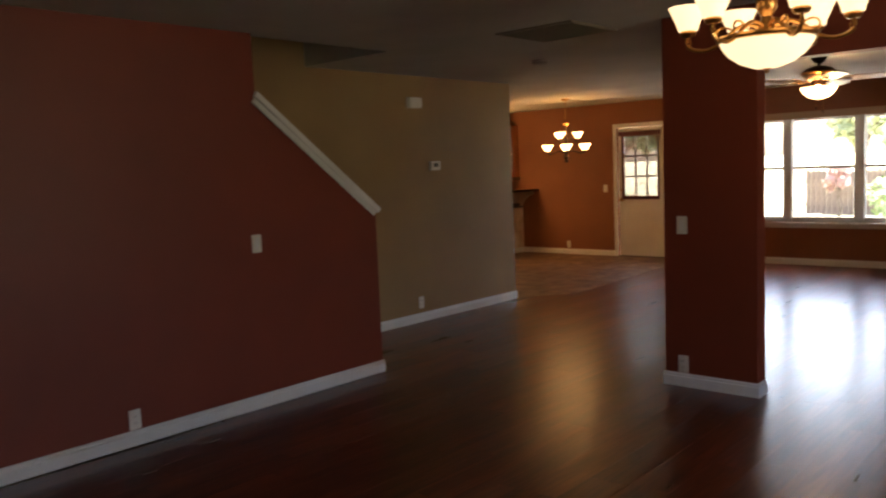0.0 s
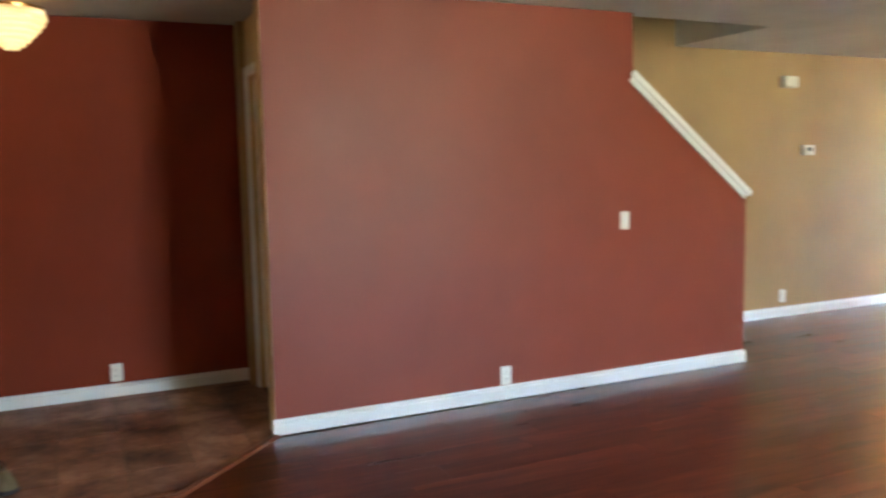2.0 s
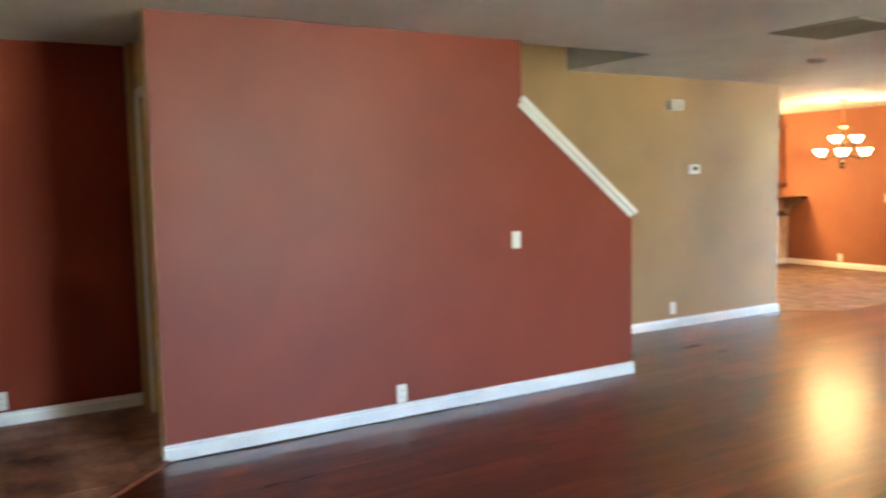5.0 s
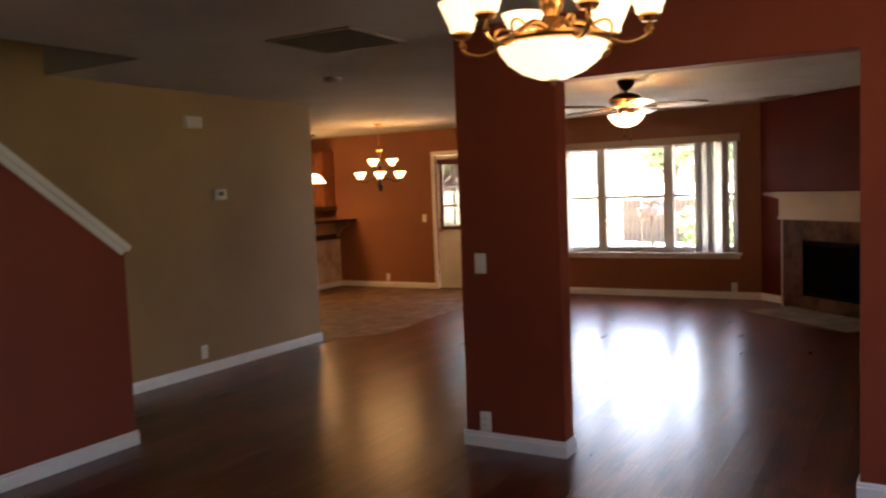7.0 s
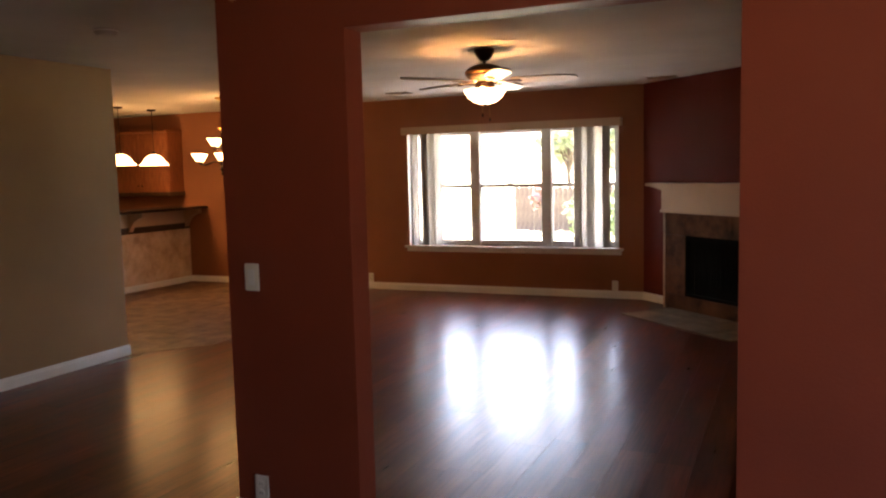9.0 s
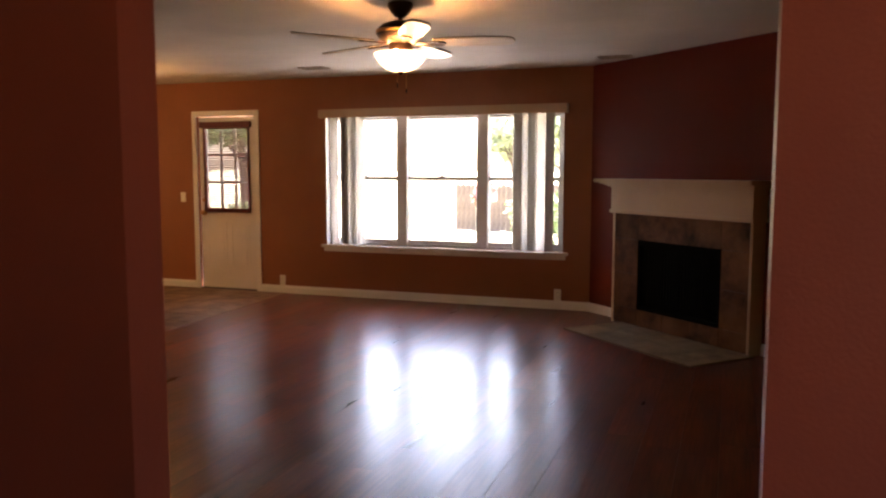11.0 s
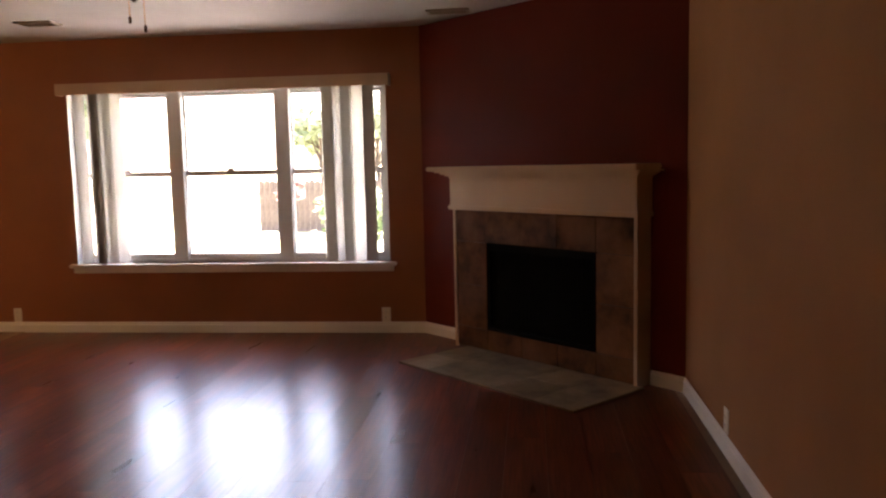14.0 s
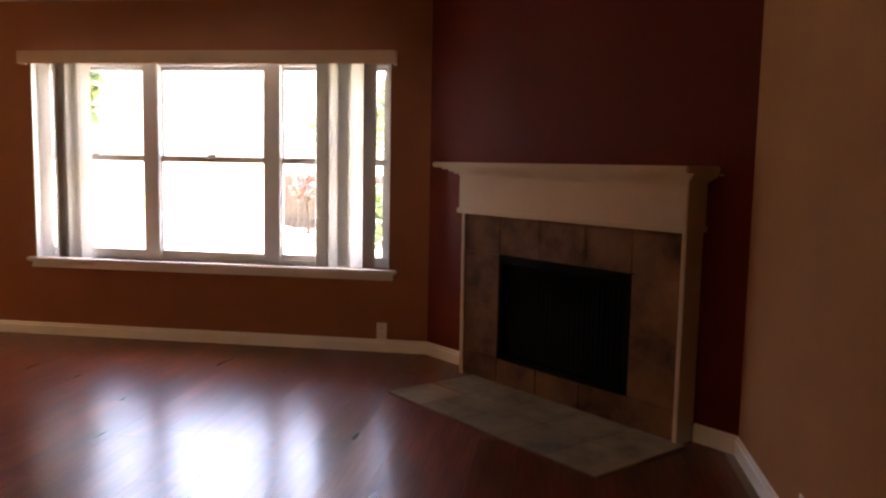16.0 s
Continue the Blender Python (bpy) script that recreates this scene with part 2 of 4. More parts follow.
def bezier(p0, p1, p2, p3, n=10):
    p0, p1, p2, p3 = map(Vector, (p0, p1, p2, p3))
    return [(1 - t) ** 3 * p0 + 3 * (1 - t) ** 2 * t * p1 + 3 * (1 - t) * t * t * p2 + t ** 3 * p3 for t in (i / n for i in range(n + 1))]


def structure(name, bm, mat, label, category):
    o = part(name, bm, mat)
    return tagged(o, label, category, kind="structure")


# ---------------------------------------------------------------- the shell
H = 2.40          # ceiling height
RX = -4.2         # face of the stair wall
BX = -5.29        # face of the hall's beige wall
BY = 11.06        # face of the back wall
WY = 4.725        # front face of the wall with the wide opening
FX = 0.085        # face of the family room's end wall
FY = -1.21       # face of the front wall
EX = -5.45        # far wall of the entry
CX = -1.635       # corner between the back wall and the slanted wall

structure("wall_stair", prism([(0.5, 0), (3.9, 0), (3.9, 1.212), (2.9, 1.997), (2.9, H), (0.5, H)], RX - 0.12, RX, "x"), RED,
          "terracotta red painted stair wall with a sloping half wall", "wall")
structure("wall_hall", prism([(0.6, -0.02), (7.05, -0.02), (7.05, H), (4.2, H), (4.2, 4.9), (0.6, 4.9)], BX - 0.12, BX, "x"), BEIGE,
          "khaki beige painted hall wall beside the stairs", "wall")
structure("wall_kitchen_front", box(-11.6, 6.93, 0, BX - 0.12, 7.048, H), TAN, "tan painted kitchen wall", "wall")
structure("wall_kitchen_end", box(-11.72, 7.0, 0, -11.6, BY + 0.12, H), TAN, "tan painted kitchen end wall", "wall")


def wall_with_holes(axis, a0, a1, z1, t0, t1, holes):
    """A wall of boxes round rectangular holes (lo, hi, z lo, z hi) along x ("y" plane) or y ("x" plane)."""
    bm = bmesh.new()
    cuts, at = sorted(holes), a0

    def put(lo, hi, zl, zh):
        if hi - lo > 1e-4 and zh - zl > 1e-4:
            if axis == "y":
                box(lo, t0, zl, hi, t1, zh, bm=bm)
            else:
                box(t0, lo, zl, t1, hi, zh, bm=bm)

    for lo, hi, zl, zh in cuts:
        put(at, lo, 0, z1)
        put(lo, hi, 0, zl)
        put(lo, hi, zh, z1)
        at = hi
    put(at, a1, 0, z1)
    bmesh.ops.remove_doubles(bm, verts=bm.verts[:], dist=0.0005)
    return bm


WIN = (-4.55, -1.91, 0.575, 2.0)
BDOOR = (-6.235, -5.455, 0.0, 2.01)
structure("wall_back_dining", wall_with_holes("y", -11.6, -4.95, H, BY, BY + 0.16, [BDOOR]), TAN, "tan painted dining wall with a back door", "wall")
structure("wall_back_family", wall_with_holes("y", -4.95, CX, H, BY, BY + 0.16, [WIN]), TAN, "tan painted wall round a wide window", "wall")
DIAG = math.hypot(1.72, 1.62)
CORNER = Matrix.Translation((CX, BY, 0)) @ Matrix.Rotation(math.atan2(-1.62, 1.72), 4, "Z")   # x runs along the slanted wall, y into it
fbm = wall_with_holes("y", 0, DIAG, H, 0, 0.12, [(0.79, 1.845, 0.14, 0.805)])
fbm.transform(CORNER)
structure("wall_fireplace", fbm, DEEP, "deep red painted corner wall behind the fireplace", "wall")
structure("wall_family_end", box(FX, WY + 0.12, 0, FX + 0.12, 9.44, H), ENDWALL, "beige painted family room end wall", "wall")
OPEN = (-1.705, -0.265, 0.0, 2.055)
structure("wall_opening", wall_with_holes("y", -2.315, 2.3, H, WY, WY + 0.13, [OPEN]), RED, "terracotta red wall with a wide cased opening", "wall")
structure("wall_front_room_side", wall_with_holes("x", FY, WY, H, 2.3, 2.46, [(2.3, 3.7, 0.65, 2.05)]), RED, "terracotta red side wall with a window", "wall")
FDOOR = (-4.97, -3.97, 0.0, 2.05)
structure("wall_front", wall_with_holes("y", EX - 0.12, 2.46, H, FY - 0.16, FY, [FDOOR]), GOLD, "gold beige painted front wall with the front door", "wall")
structure("wall_entry_end", box(EX - 0.12, FY, 0, EX, 0.76, H), ENTRYRED, "dark terracotta painted entry wall", "wall")
CDOOR = (-5.20, -4.44, 0.0, 2.04)
structure("wall_closet", wall_with_holes("y", EX, RX - 0.122, H, 0.64, 0.74, [CDOOR]), GOLD, "gold beige closet wall in the entry", "wall")
structure("wall_stair_front", box(RX - 0.12, 0.497, 0, RX - 0.004, 0.5, H), GOLD, "gold beige end of the stair wall", "wall")
cb = bmesh.new()
for x0, y0, x1, y1 in ((-11.72, FY - 0.16, RX - 0.1, 0.7), (RX - 0.1, FY - 0.16, 2.46, BY + 0.16), (-11.72, 4.2, RX - 0.1, BY + 0.16), (BX - 6, 0.7, BX - 0.06, 4.2)):
    box(x0, y0, H, x1, y1, H + 0.25, bm=cb)
structure("ceiling", cb, CEIL, "white textured ceiling with a stairwell opening", "ceiling")
structure("wall_stairwell", wall_with_holes("x", 0.5, 4.32, 4.9, RX - 0.1, RX - 0.0, [(0.5, 4.32, 0, H + 0.25)]), BEIGE, "beige stairwell wall above the ceiling", "wall")
structure("wall_stairwell_back", box(BX, 4.2, H + 0.25, RX - 0.1, 4.32, 4.9), BEIGE, "beige stairwell wall above the ceiling edge", "wall")
structure("wall_stairwell_front", box(BX, 0.58, H + 0.25, RX - 0.1, 0.7, 4.9), BEIGE, "beige stairwell wall at the landing", "wall")
structure("ceiling_stairwell", box(BX - 0.12, 0.3, 4.9, RX + 0.1, 4.4, 5.0), CEIL, "white stairwell ceiling", "ceiling")
# unseen overhang, added to stop direct sun entering the back window
structure("eave_sun_block", box(-12.5, BY + 0.16, H + 0.03, 3.3, BY + 1.05, H + 0.2, 0.01), TRIM, "added unseen eave along the back wall that blocks the sun", "roof")
structure("subfloor", box(-11.72, FY - 0.3, -0.25, 2.46, BY + 0.16, -0.02), GROUT, "brown underlay below the floor coverings", "floor")


# ---------------------------------------------------------------- trim
def baseboard(x0, y0, x1, y1, h=0.088, out=0.015):
    """A moulded board along a wall's foot; the room lies to the left of the way from start to end."""
    a, b = Vector((x0, y0, 0)), Vector((x1, y1, 0))
    d = (b - a).normalized()
    n = Vector((-d.y, d.x, 0))
    prof = [(0, 0), (out, 0), (out, h * 0.72), (out * 0.62, h * 0.78), (out * 0.62, h * 0.9), (out * 0.3, h), (0, h)]
    bm = bmesh.new()
    rings = [[bm.verts.new(p + n * u + Vector((0, 0, w))) for u, w in prof] for p in (a, b)]
    k = len(prof)
    for i in range(k):
        bm.faces.new((rings[0][i], rings[0][(i + 1) % k], rings[1][(i + 1) % k], rings[1][i]))
    bm.faces.new(rings[0])
    bm.faces.new(rings[1])
    bmesh.ops.recalc_face_normals(bm, faces=bm.faces[:])
    structure("baseboard", bm, TRIM, "white moulded baseboard along the wall", "baseboard")


SX, SY = 0.7280, -0.6856          # direction along the slanted fireplace wall


def slant(a, d=0.0):
    """A plan point a metres along the slanted wall, d metres out from it."""
    return (CX + SX * a + SY * d, BY + SY * a - SX * d)


for run in ((RX, 3.915, RX, 0.485), (RX - 0.12, 3.9, RX, 3.9), (BX, 7.065, BX, 3.72), (BX - 0.14, 7.05, BX, 7.05),
            (-1.69, WY, -2.33, WY), (-2.315, WY, -2.315, WY + 0.13), (-1.705, WY + 0.13, -1.705, WY),
            (-0.265, WY, -0.265, WY + 0.13), (2.3, WY, -0.28, WY), (-2.315, WY + 0.13, -1.705, WY + 0.13), (-0.265, WY + 0.13, FX, WY + 0.13),
            (FX, WY + 0.145, FX, 9.44), (CX, BY, -5.39, BY), (-6.3, BY, -8.08, BY), (2.3, FY, 2.3, WY),
            (-3.905, FY, 2.3, FY), (EX, FY, -5.035, FY), (EX, 0.64, EX, FY), (-4.375, 0.64, RX - 0.125, 0.64), (-8.08, BY, -8.08, 8.3)):
    baseboard(*run)
baseboard(*slant(0.505), *slant(0))
baseboard(*slant(DIAG), *slant(2.13))

# sloping cap on the stair wall
capm = Matrix.Translation((RX - 0.06, 2.9, 2.007)) @ Matrix.Rotation(math.atan2(-0.785, 1.0), 4, "X")
cap = box(-0.085, -0.015, -0.012, 0.085, 1.305, 0.03, 0.006)
box(-0.072, 0.0, -0.05, 0.072, 1.285, -0.012, 0.004, bm=cap)
cap.transform(capm)
structure("trim_stair_cap", cap, TRIM, "white painted sloping cap on the stair half wall", "trim")

# stairs behind the half wall
steps = bmesh.new()
for i in range(12):
    box(BX + 0.003, 3.68 - 0.25 * (i + 1) - 0.02, 0.19 * i - 0.01, RX - 0.124, 3.68 - 0.25 * i, 0.19 * (i + 1), 0.008, bm=steps)
structure("stairs", steps, wood("beige stair carpet", (0.3, 0.24, 0.17), (0.42, 0.34, 0.25), 0.95, (30, 30, 30)), "beige carpeted straight stairs", "stairs")


# ---------------------------------------------------------------- plates on walls
def plate(kind, x, y, z, rz, gangs=1):
    """A switch or outlet plate; its face looks along local -y."""
    w = 0.072 if gangs == 1 else 0.118
    if kind == "light_switch":
        t = thing(kind, x, y, z, rz, "ivory plastic light switch on the wall", "light switch")
    else:
        t = thing(kind, x, y, z, rz, "ivory plastic wall outlet above the baseboard", "wall outlet")
    part("plate", box(-w / 2, -0.007, -0.058, w / 2, 0, 0.058, 0.003), PLATE, t)
    for g in range(gangs):
        cx = (g - (gangs - 1) / 2) * 0.046
        if kind == "light_switch":
            part("rocker", box(cx - 0.016, -0.011, -0.033, cx + 0.016, -0.006, 0.033, 0.002), TRIM, t)
        else:
            for s in (-0.02, 0.02):
                so = part("socket", lathe([(0, -0.0025), (0.016, -0.0025), (0.017, 0), (0, 0)], 16, m=Matrix.Translation((0, -0.007, s)) @ Matrix.Rotation(radians(-90), 4, "X")), PLATE, t)
                for dx in (-0.006, 0.006):
                    part("slot", box(dx - 0.0012, -0.0102, s - 0.005, dx + 0.0012, -0.0092, s + 0.005), DARKP, so)
    return t


plate("light_switch", RX, 2.84, 1.07, 90)
plate("wall_outlet", RX, 1.94, 0.15, 90)
plate("wall_outlet", BX, 5.49, 0.19, 90)
plate("light_switch", -2.19, WY, 1.07, 0)
plate("wall_outlet", -2.19, WY, 0.15, 0)
plate("wall_outlet", -1.955, BY, 0.147, 0)
plate("wall_outlet", -5.12, BY, 0.147, 0)
plate("wall_outlet", -7.16, BY, 0.16, 0)
plate("light_switch", -6.45, BY, 1.075, 0)
plate("wall_outlet", EX, -0.236, 0.16, 90)
plate("light_switch", -3.5, FY, 1.09, 180, 2)
plate("wall_outlet", FX, 8.46, 0.155, -90)
plate("wall_outlet", FX, 7.2, 0.16, -90)

thermo = thing("thermostat", BX, 5.758, 1.53, 90, "small white thermostat on the beige wall", "thermostat")
part("body", box(-0.075, -0.028, -0.045, 0.075, 0, 0.045, 0.006), PLATE, thermo)
part("display", box(-0.03, -0.0305, -0.012, 0.035, -0.027, 0.026), Mat("grey display", (0.12, 0.13, 0.12), 0.25).m, thermo, "dark grey display")
chime = thing("door_chime", BX, 5.485, 2.14, 90, "white plastic door chime box high on the beige wall", "door chime")
part("cover", box(-0.085, -0.06, -0.048, 0.085, -0.004, 0.048, 0.008), PLATE, chime)
part("base", box(-0.095, -0.012, -0.055, 0.08, 0, 0.055, 0.003), CREAM, chime)


# ---------------------------------------------------------------- doors
def casing(name, axis_m, w, h, label, cw=0.06):
    """Door casing round an opening of width w from local x=0, height h; face looks along -y."""
    for x0, x1, z0, z1 in ((-cw, 0, 0, h + cw), (w, w + cw, 0, h + cw), (0, w, h, h + cw)):
        bm = box(x0, -0.018, z0, x1, 0, z1, 0.004)
        bm.transform(axis_m)
        structure(name, bm, TRIM, label, "trim")


def door_leaf(name, m, w, h, panels, mat, label, y=0.02, holes=()):
    """A door slab with raised mouldings round recessed panels (x0, z0, x1, z1)."""
    t = new(name)
    t.matrix_world = m
    tagged(t, label, "door", kind="structure")
    slab = wall_with_holes("y", 0, w, h, y, y + 0.042, list(holes)) if holes else box(0, y, 0, w, y + 0.042, h, 0.002)
    part("leaf", slab, mat, t)
    for x0, z0, x1, z1 in panels:
        fr = bmesh.new()
        for a, b, c, d in ((x0, z0, x1, z0 + 0.022), (x0, z1 - 0.022, x1, z1), (x0, z0, x0 + 0.022, z1), (x1 - 0.022, z0, x1, z1)):
            box(a, y - 0.008, b, c, y + 0.001, d, 0.004, bm=fr)
        part("moulding", fr, mat, t)
        part("panel", box(x0 + 0.045, y - 0.006, z0 + 0.045, x1 - 0.045, y + 0.001, z1 - 0.045, 0.004), mat, t)
    return t


def knob(t, x, z, y=0.02, mat=None, m=None):
    part("knob", lathe([(0, -0.065), (0.02, -0.063), (0.028, -0.05), (0.024, -0.036), (0.011, -0.028), (0.011, -0.01), (0.03, -0.008), (0.031, 0), (0, 0)], 20,
                       m=Matrix.Translation((x, y, z)) @ Matrix.Rotation(radians(-90), 4, "X")), mat or BRASS, t, "round metal knob", smooth=True)


# back door with a nine-light window and a blind
BD = Matrix.Translation((BDOOR[0], BY, 0))
casing("trim_back_door", BD, BDOOR[1] - BDOOR[0], BDOOR[3], "white casing round the back door")
GX0, GX1, GZ0, GZ1 = 0.09, 0.665, 0.92, 1.885
bdoor = door_leaf("door_1", BD @ Matrix.Translation((0.012, 0, 0.012)), 0.756, 1.99, [(0.09, 0.2, 0.35, 0.78), (0.41, 0.2, 0.665, 0.78)], DOORW,
                  "closed white back door with a nine-light window and a dark red blind", 0.03, [(GX0, GX1, GZ0, GZ1)])
knob(bdoor, 0.05, 0.885, 0.03)
knob_b = lathe([(0, -0.02), (0.02, -0.02), (0.024, 0), (0, 0)], 20, m=Matrix.Translation((0.05, 0.03, 1.03)) @ Matrix.Rotation(radians(-90), 4, "X"))
part("deadbolt", knob_b, BRASS, bdoor)
gf = bmesh.new()
for i in (1, 2):
    x = GX0 + (GX1 - GX0) * i / 3
    box(x - 0.016, 0.045, GZ0, x + 0.016, 0.06, GZ1, bm=gf)
    z = GZ0 + (GZ1 - GZ0) * i / 3
    box(GX0, 0.044, z - 0.014, GX1, 0.061, z + 0.014, bm=gf)
part("muntins", gf, VINYL, bdoor)
dg = part("glass", box(GX0, 0.05, GZ0, GX1, 0.055, GZ1), GLASS, bdoor, "clear glass")
dg.visible_shadow = False
BLINDRED = wood("dark red stained blind wood", (0.07, 0.006, 0.008), (0.13, 0.014, 0.014), 0.4)
part("threshold", box(-0.012, -0.01, -0.012, 0.768, 0.09, 0.004, 0.002), DARKP, bdoor, "dark metal threshold")
blind = thing("window_blind", BDOOR[0] + 0.012, BY + 0.03, 0.012, 0, "dark red wooden blind hung over the back door's window", "blind")
part("head_rail", box(GX0 - 0.06, -0.05, GZ1 - 0.02, GX1 + 0.05, -0.002, GZ1 + 0.05, 0.006), BLINDRED, blind)
part("bottom_rail", box(GX0 - 0.01, -0.03, GZ0 - 0.03, GX1 + 0.02, -0.004, GZ0 + 0.012, 0.004), BLINDRED, blind)
part("side_rail", box(GX0 - 0.03, -0.022, GZ0 - 0.02, GX0 + 0.012, -0.002, GZ1, 0.003), BLINDRED, blind)
part("side_rail", box(GX1 - 0.004, -0.022, GZ0 - 0.02, GX1 + 0.018, -0.002, GZ1, 0.003), BLINDRED, blind)
SLATM = Mat("dark rose blind slat", (0.16, 0.075, 0.065), 0.5).m
slat_me = None
for i in range(36):
    z = GZ0 + 0.02 + i * (GZ1 - GZ0 - 0.05) / 35
    if slat_me is None:
        slat_me = mesh_of("slat", box(GX0 + 0.015, -0.012, -0.0008, GX1 - 0.002, 0.012, 0.0008, m=Matrix.Translation((0, -0.016, 0)) @ Matrix.Rotation(radians(58), 4, "X")), SLATM)
    o = new("slat", slat_me)
    o.parent = blind
    o.location = (0, 0, z)

# front door with an oval leaded window
FD = Matrix.Translation((FDOOR[1], FY, 0)) @ Matrix.Rotation(radians(180), 4, "Z")
FW = FDOOR[1] - FDOOR[0]
casing("trim_front_door", FD, FW, FDOOR[3], "white casing round the front door")


def oval(n, rx, rz, cx, cz):
    return [(cx + rx * math.cos(2 * math.pi * i / n), cz + rz * math.sin(2 * math.pi * i / n)) for i in range(n)]


fdoor = door_leaf("door_2", FD @ Matrix.Translation((0.012, 0, 0.015)), FW - 0.024, 2.03, [(0.11, 0.15, 0.43, 0.7), (0.49, 0.15, 0.81, 0.7)], DOORW,
                  "closed white front door with an oval stained glass window", 0.02)
OC, OZ = 0.458, 1.29
ring = bmesh.new()
outer, inner = oval(40, 0.175, 0.5, OC, OZ), oval(40, 0.145, 0.46, OC, OZ)
for i in range(40):
    j = (i + 1) % 40
    vs = [ring.verts.new((p[0], yy, p[1])) for p, yy in ((outer[i], 0.019), (outer[j], 0.019), (inner[j], 0.006), (inner[i], 0.006))]
    ring.faces.new(vs)
    vs2 = [ring.verts.new((p[0], yy, p[1])) for p, yy in ((inner[i], 0.006), (inner[j], 0.006), (inner[j], 0.022), (inner[i], 0.022))]
    ring.faces.new(vs2)
part("oval_moulding", ring, DOORW, fdoor)
# arched top mould
arch = tube([(OC + 0.34 * math.cos(a), 0.017, 1.62 + 0.25 * math.sin(a)) for a in [math.pi * i / 14 for i in range(15)]], 0.008, 8)
part("arch_moulding", arch, DOORW, fdoor)


def stained():
    k = Mat("stained glass", (0.6, 0.6, 0.6), 0.1)
    v = k.node("TexVoronoi", Scale=13.0)
    v.feature = "F1"
    k.link(k.coords((1.4, 1, 0.85)), v.inputs["Vector"])
    sep = k.node("SeparateColor")
    k.link(v.outputs["Color"], sep.inputs[0])
    col = k.ramp(sep.outputs[0], [(0.0, (0.01, 0.14, 0.06)), (0.2, (0.02, 0.3, 0.16)), (0.3, (0.7, 0.75, 0.85)), (0.5, (0.85, 0.8, 0.9)), (0.62, (0.4, 0.1, 0.4)), (0.76, (0.85, 0.45, 0.03)), (0.9, (0.25, 0.3, 0.6)), (1.0, (0.8, 0.8, 0.85))])
    e = k.node("TexVoronoi", Scale=13.0)
    e.feature = "DISTANCE_TO_EDGE"
    k.link(k.coords((1.4, 1, 0.85)), e.inputs["Vector"])
    lead = k.ramp(e.outputs["Distance"], [(0.07, (0, 0, 0)), (0.1, (1, 1, 1))])
    col = k.mix(1.0, col, lead, "MULTIPLY")
    k.base(col)
    k.link(col, k.b.inputs["Emission Color"])
    k.b.inputs["Emission Strength"].default_value = STAINED_E
    return k.m


part("stained_glass", prism(oval(40, 0.146, 0.461, OC, OZ), 0.012, 0.019, "y"), stained(), fdoor, "coloured leaded glass, bright with daylight")
lx = 0.07
part("deadbolt", lathe([(0, -0.03), (0.018, -0.03), (0.03, -0.012), (0.032, 0), (0, 0)], 20, m=Matrix.Translation((lx, 0.02, 1.09)) @ Matrix.Rotation(radians(-90), 4, "X")), BRONZE, fdoor, "dark bronze deadbolt", smooth=True)
han = part("lever_handle", lathe([(0, -0.02), (0.03, -0.018), (0.034, 0), (0, 0)], 20, m=Matrix.Translation((lx, 0.02, 0.92)) @ Matrix.Rotation(radians(-90), 4, "X")), BRONZE, fdoor, "dark bronze lever handle", smooth=True)
part("lever", tube(bezier((lx, -0.035, 0.92), (lx + 0.04, -0.04, 0.93), (lx + 0.08, -0.035, 0.9), (lx + 0.12, -0.035, 0.915)), 0.008, 10), BRONZE, han, smooth=True)
for z in (0.25, 1.05, 1.8):
    part("hinge", box(FW - 0.03, 0.004, z - 0.05, FW - 0.008, 0.02, z + 0.05, 0.002), NICKEL, fdoor, "nickel hinge")
part("sweep", box(0.0, 0.012, -0.014, FW - 0.024, 0.05, 0.004), DARKP, fdoor, "dark door sweep")

# closet door
CD = Matrix.Translation((CDOOR[0], 0.64, 0))
casing("trim_closet_door", CD, CDOOR[1] - CDOOR[0], CDOOR[3], "white casing round the closet door")
cw = CDOOR[1] - CDOOR[0] - 0.02
cdoor = door_leaf("door_3", CD @ Matrix.Translation((0.01, 0, 0.01)), cw, 2.02,
                  [(0.1, 0.2, 0.34, 0.82), (0.4, 0.2, 0.64, 0.82), (0.1, 0.95, 0.34, 1.55), (0.4, 0.95, 0.64, 1.55), (0.1, 1.65, 0.34, 1.92), (0.4, 1.65, 0.64, 1.92)],
                  DOORW, "closed white six-panel closet door", 0.03)
han = part("lever_handle", lathe([(0, -0.02), (0.028, -0.018), (0.032, 0), (0, 0)], 20, m=Matrix.Translation((0.67, 0.03, 0.97)) @ Matrix.Rotation(radians(-90), 4, "X")), BRONZE, cdoor, "dark bronze lever handle", smooth=True)
part("lever", tube(bezier((0.67, 0.015, 0.97), (0.67, -0.04, 0.97), (0.62, -0.035, 0.97), (0.56, -0.03, 0.965)), 0.008, 10), BRONZE, han, smooth=True)

# ---------------------------------------------------------------- family room window
w0, w1, wz0, wz1 = WIN
win = thing("window_1", w0, BY, wz0, 0, "wide white triple window with double-hung sashes", "window", kind="structure")
WW, WH = w1 - w0, wz1 - wz0
edges = [0, 0.88, 1.78, WW]
fr = bmesh.new()
for a, b, c, d in ((0, 0, WW, 0.03), (0, WH - 0.04, WW, WH), (0, 0, 0.04, WH), (WW - 0.04, 0, WW, WH)):
    box(a, 0.07, b, c, 0.15, d, 0.003, bm=fr)
part("window_frame", fr, VINYL, win)
for e in edges[1:3]:
    part("mullion", box(e - 0.06, 0.055, 0.0, e + 0.06, 0.15, WH, 0.006), VINYL, win)
